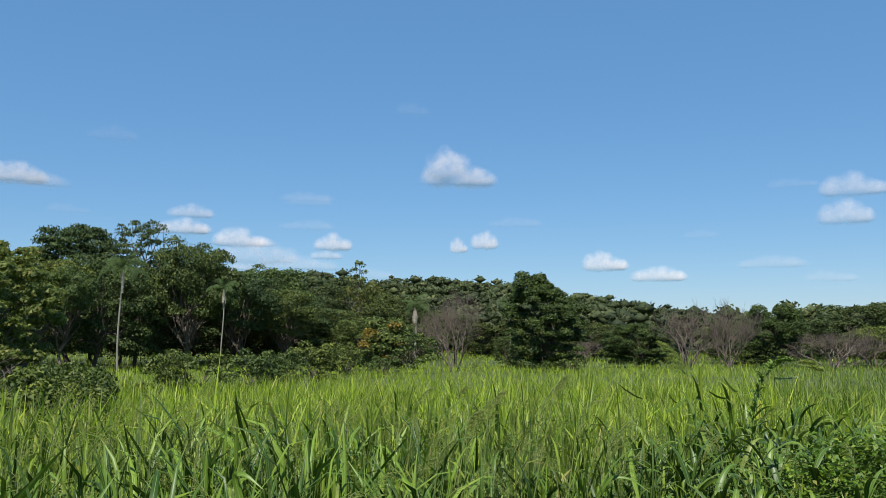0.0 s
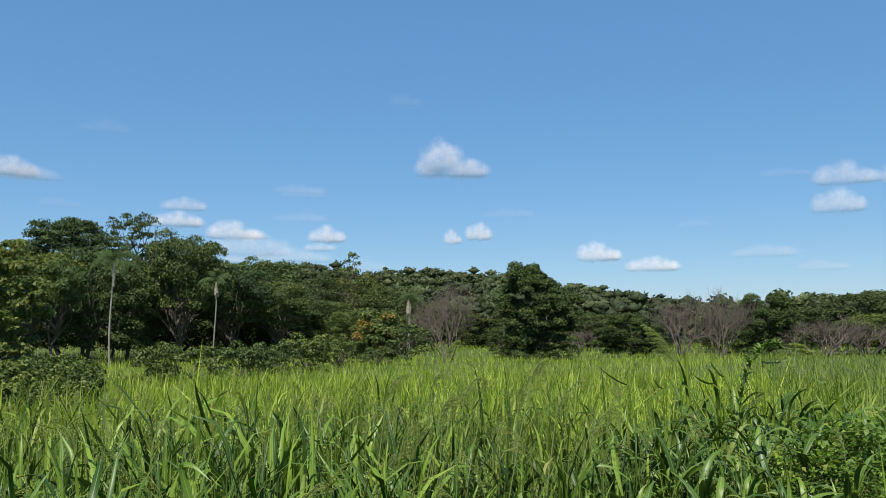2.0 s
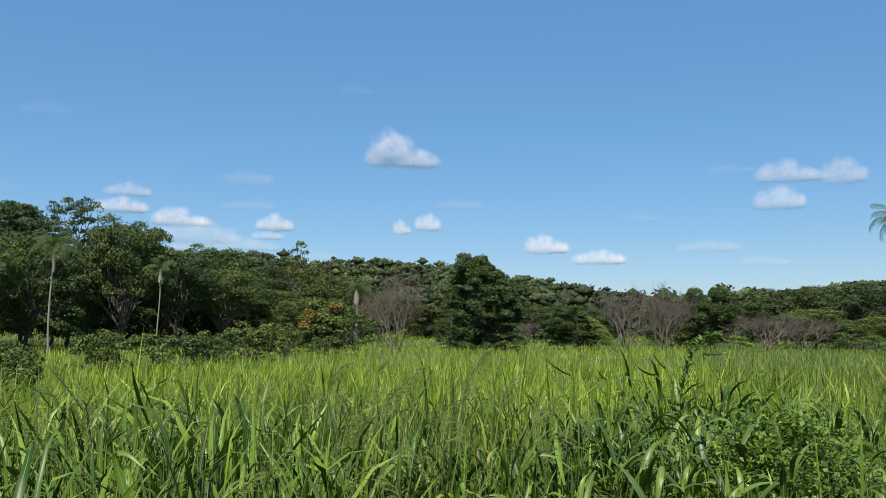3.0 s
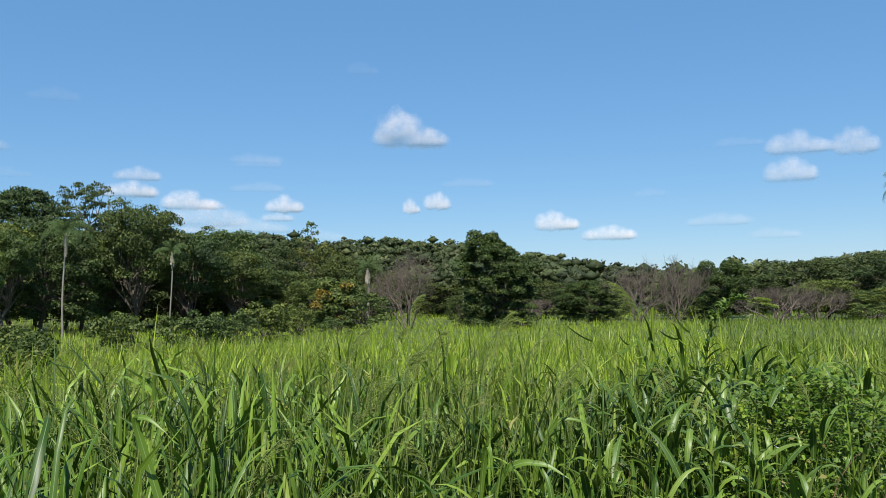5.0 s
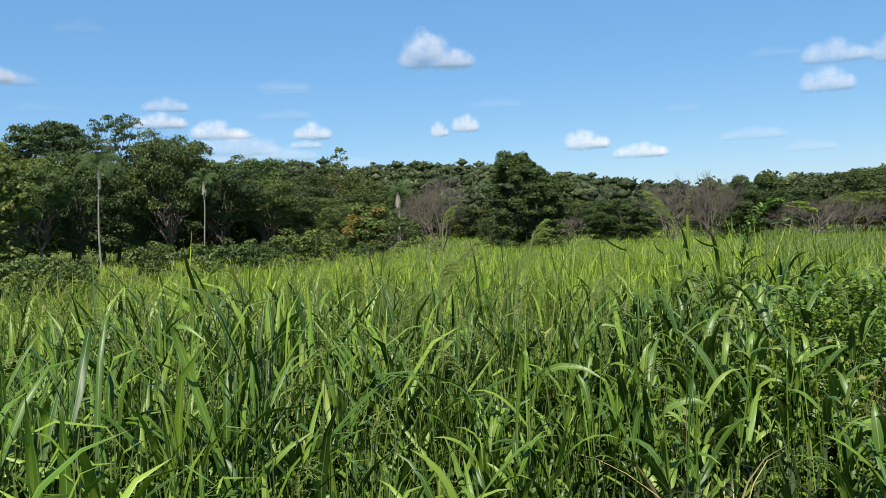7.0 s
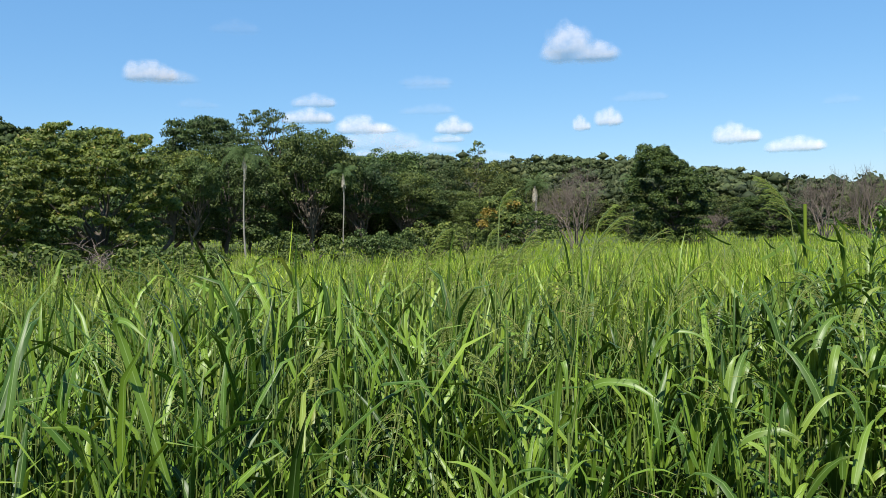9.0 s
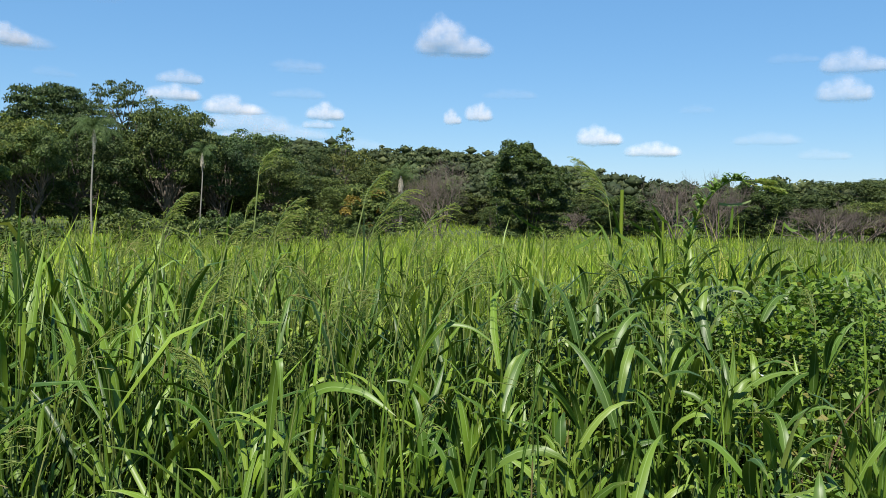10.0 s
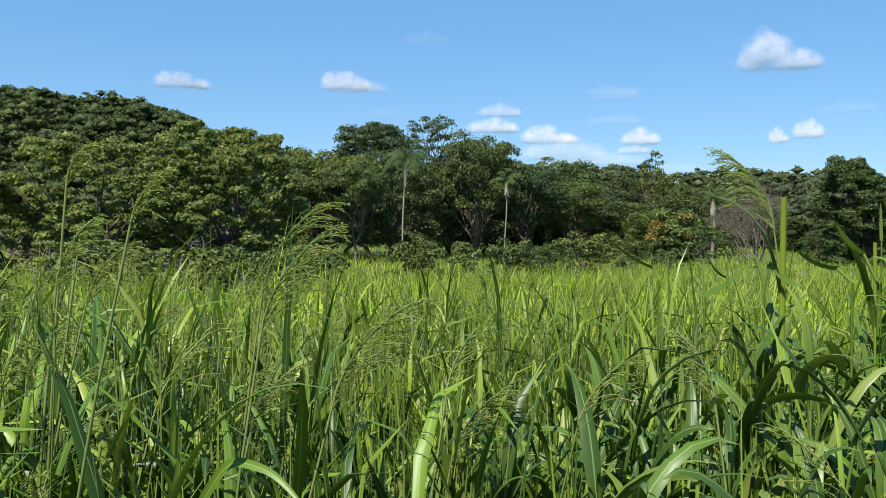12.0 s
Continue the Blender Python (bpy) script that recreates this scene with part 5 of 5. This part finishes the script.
# ---------------- clouds ----------------
def cloud(az, el, width, height, dense, seed, puffs=7, base_flat=0.45, heaps=()):
    """A fair-weather cloud 2.6 km off: a heaped relief of puffs, flat below and ragged at the rim."""
    rng = np.random.default_rng(seed)
    D = 2600.0
    W, H = D * radians(width), D * radians(height)
    ca, peak = [], rng.uniform(-0.22, 0.08)   # one dome, with lower shoulders trailing off it
    for i in range(puffs):
        u = (i + 0.5) / puffs - 0.5
        dome = math.exp(-((u - peak) / 0.42) ** 2)
        ca.append((u * 0.86 * W, H * (-0.26 + 0.12 * dome), W * rng.uniform(0.20, 0.27), H * (0.28 + 0.26 * dome) * rng.uniform(0.9, 1.1)))
    if heaps:
        ca = [(a * W, b * H, c * W, d * H) for a, b, c, d in heaps]
    nx, ny = 44, 30
    gx, gy = np.meshgrid(np.linspace(-0.85, 0.85, nx) * W, np.linspace(-0.85, 0.85, ny) * H, indexing="ij")
    cover, relief = np.full_like(gx, -1.0), np.zeros_like(gx)
    for cx, cy, rx, ry in ca:
        q = ((gx - cx) / rx) ** 2 + ((gy - cy) / np.where(gy < cy, ry * base_flat * 1.3, ry * 1.25)) ** 2
        cover = np.maximum(cover, 1.25 - 0.75 * q) + 0.10 * np.exp(-q)
        relief = np.maximum(relief, np.sqrt(np.clip(2.4 - q, 0, None)) * min(rx, ry) * 0.45)
    cover = np.clip(cover, -1.0, 1.2)
    for _ in range(3):   # soften the folds between the puffs
        relief[1:-1, 1:-1] = (relief[1:-1, 1:-1] * 2 + relief[:-2, 1:-1] + relief[2:, 1:-1] + relief[1:-1, :-2] + relief[1:-1, 2:]) / 6
    x0, y0 = polar(az, D)
    z0 = 1.75 + D * math.tan(radians(el))
    v = np.stack([gx, gy, relief], 2).reshape(-1, 3)
    i, j = np.meshgrid(np.arange(nx - 1), np.arange(ny - 1), indexing="ij")
    q = np.stack([i * ny + j, (i + 1) * ny + j, (i + 1) * ny + j + 1, i * ny + j + 1], 2).reshape(-1, 4)
    cv = cover.ravel()
    q = q[cv[q].max(1) > -0.55]
    me = mesh_of("cloud", v, q, CLOUD, True)
    a = me.attributes.new("cover", "FLOAT", "POINT")
    a.data.foreach_set("value", cv.astype(np.float32))
    b = me.attributes.new("dense", "FLOAT", "POINT")
    b.data.foreach_set("value", np.full(len(cv), dense, np.float32))
    ob = new("cloud", me)
    ob.matrix_basis = look((x0, y0, z0), (2 * x0, 2 * y0, 2 * z0 - 1.75))
    tagged(ob, "small white fair-weather cloud in a blue sky" if dense > 0.6 else "thin faint grey-white wisp of cloud", "cloud", kind="structure")


CLOUDS = [
    (0.89, 11.46, 4.76, 2.64, 0.8), (1.03, 6.75, 1.10, 0.92, 0.95), (2.69, 7.07, 1.54, 1.10, 0.98), (10.48, 5.59, 2.49, 1.17, 0.98),
    (13.91, 4.77, 2.93, 0.95, 0.9), (-7.19, 6.88, 2.05, 1.03, 0.95), (-12.85, 7.04, 3.08, 1.10, 0.95), (-16.40, 7.67, 2.93, 0.95, 0.95),
    (-16.09, 8.63, 2.42, 0.81, 0.6), (-25.96, 10.33, 2.93, 1.25, 0.9), (24.84, 8.09, 2.64, 1.47, 0.65), (25.38, 9.65, 3.30, 1.32, 0.6),
    (28.34, 9.51, 2.20, 1.61, 0.6), (-8.80, 9.81, 2.93, 0.66, 0.16), (-8.77, 8.01, 2.93, 0.66, 0.16), (4.84, 8.26, 2.93, 0.66, 0.12),
    (-7.65, 6.14, 1.83, 0.59, 0.6), (-12.12, 6.13, 4.60, 1.45, 0.42), (-9.60, 5.52, 4.60, 0.86, 0.36), (-2.03, 15.53, 1.83, 0.88, 0.1),
    (-20.89, 13.11, 2.56, 0.88, 0.1), (20.63, 5.36, 3.30, 0.73, 0.25), (23.74, 4.40, 2.56, 0.66, 0.2), (21.96, 10.07, 2.56, 0.59, 0.12),
    (-4.55, 4.94, 2.20, 0.73, 0.2), (-12.81, 5.33, 1.47, 0.59, 0.6), (-36.04, 9.96, 2.93, 1.03, 0.9), (-25.24, 10.08, 3.30, 0.95, 0.35),
    (-8.73, 9.54, 2.56, 0.66, 0.12), (-23.25, 8.46, 2.20, 0.59, 0.1), (16.39, 7.25, 1.83, 0.59, 0.1), (-39.28, 8.28, 2.20, 0.73, 0.12),
]
for i, (az, el, w, h, dense) in enumerate(CLOUDS):
    cloud(az, el, w, h, dense, 300 + i, puffs=3 + int(min(5, w)), heaps=((-0.16, 0.04, 0.24, 0.40), (-0.06, 0.02, 0.26, 0.36), (-0.26, -0.16, 0.22, 0.32), (0.04, -0.16, 0.30, 0.32), (0.22, -0.20, 0.26, 0.27), (0.34, -0.24, 0.22, 0.20)) if i == 0 else ())
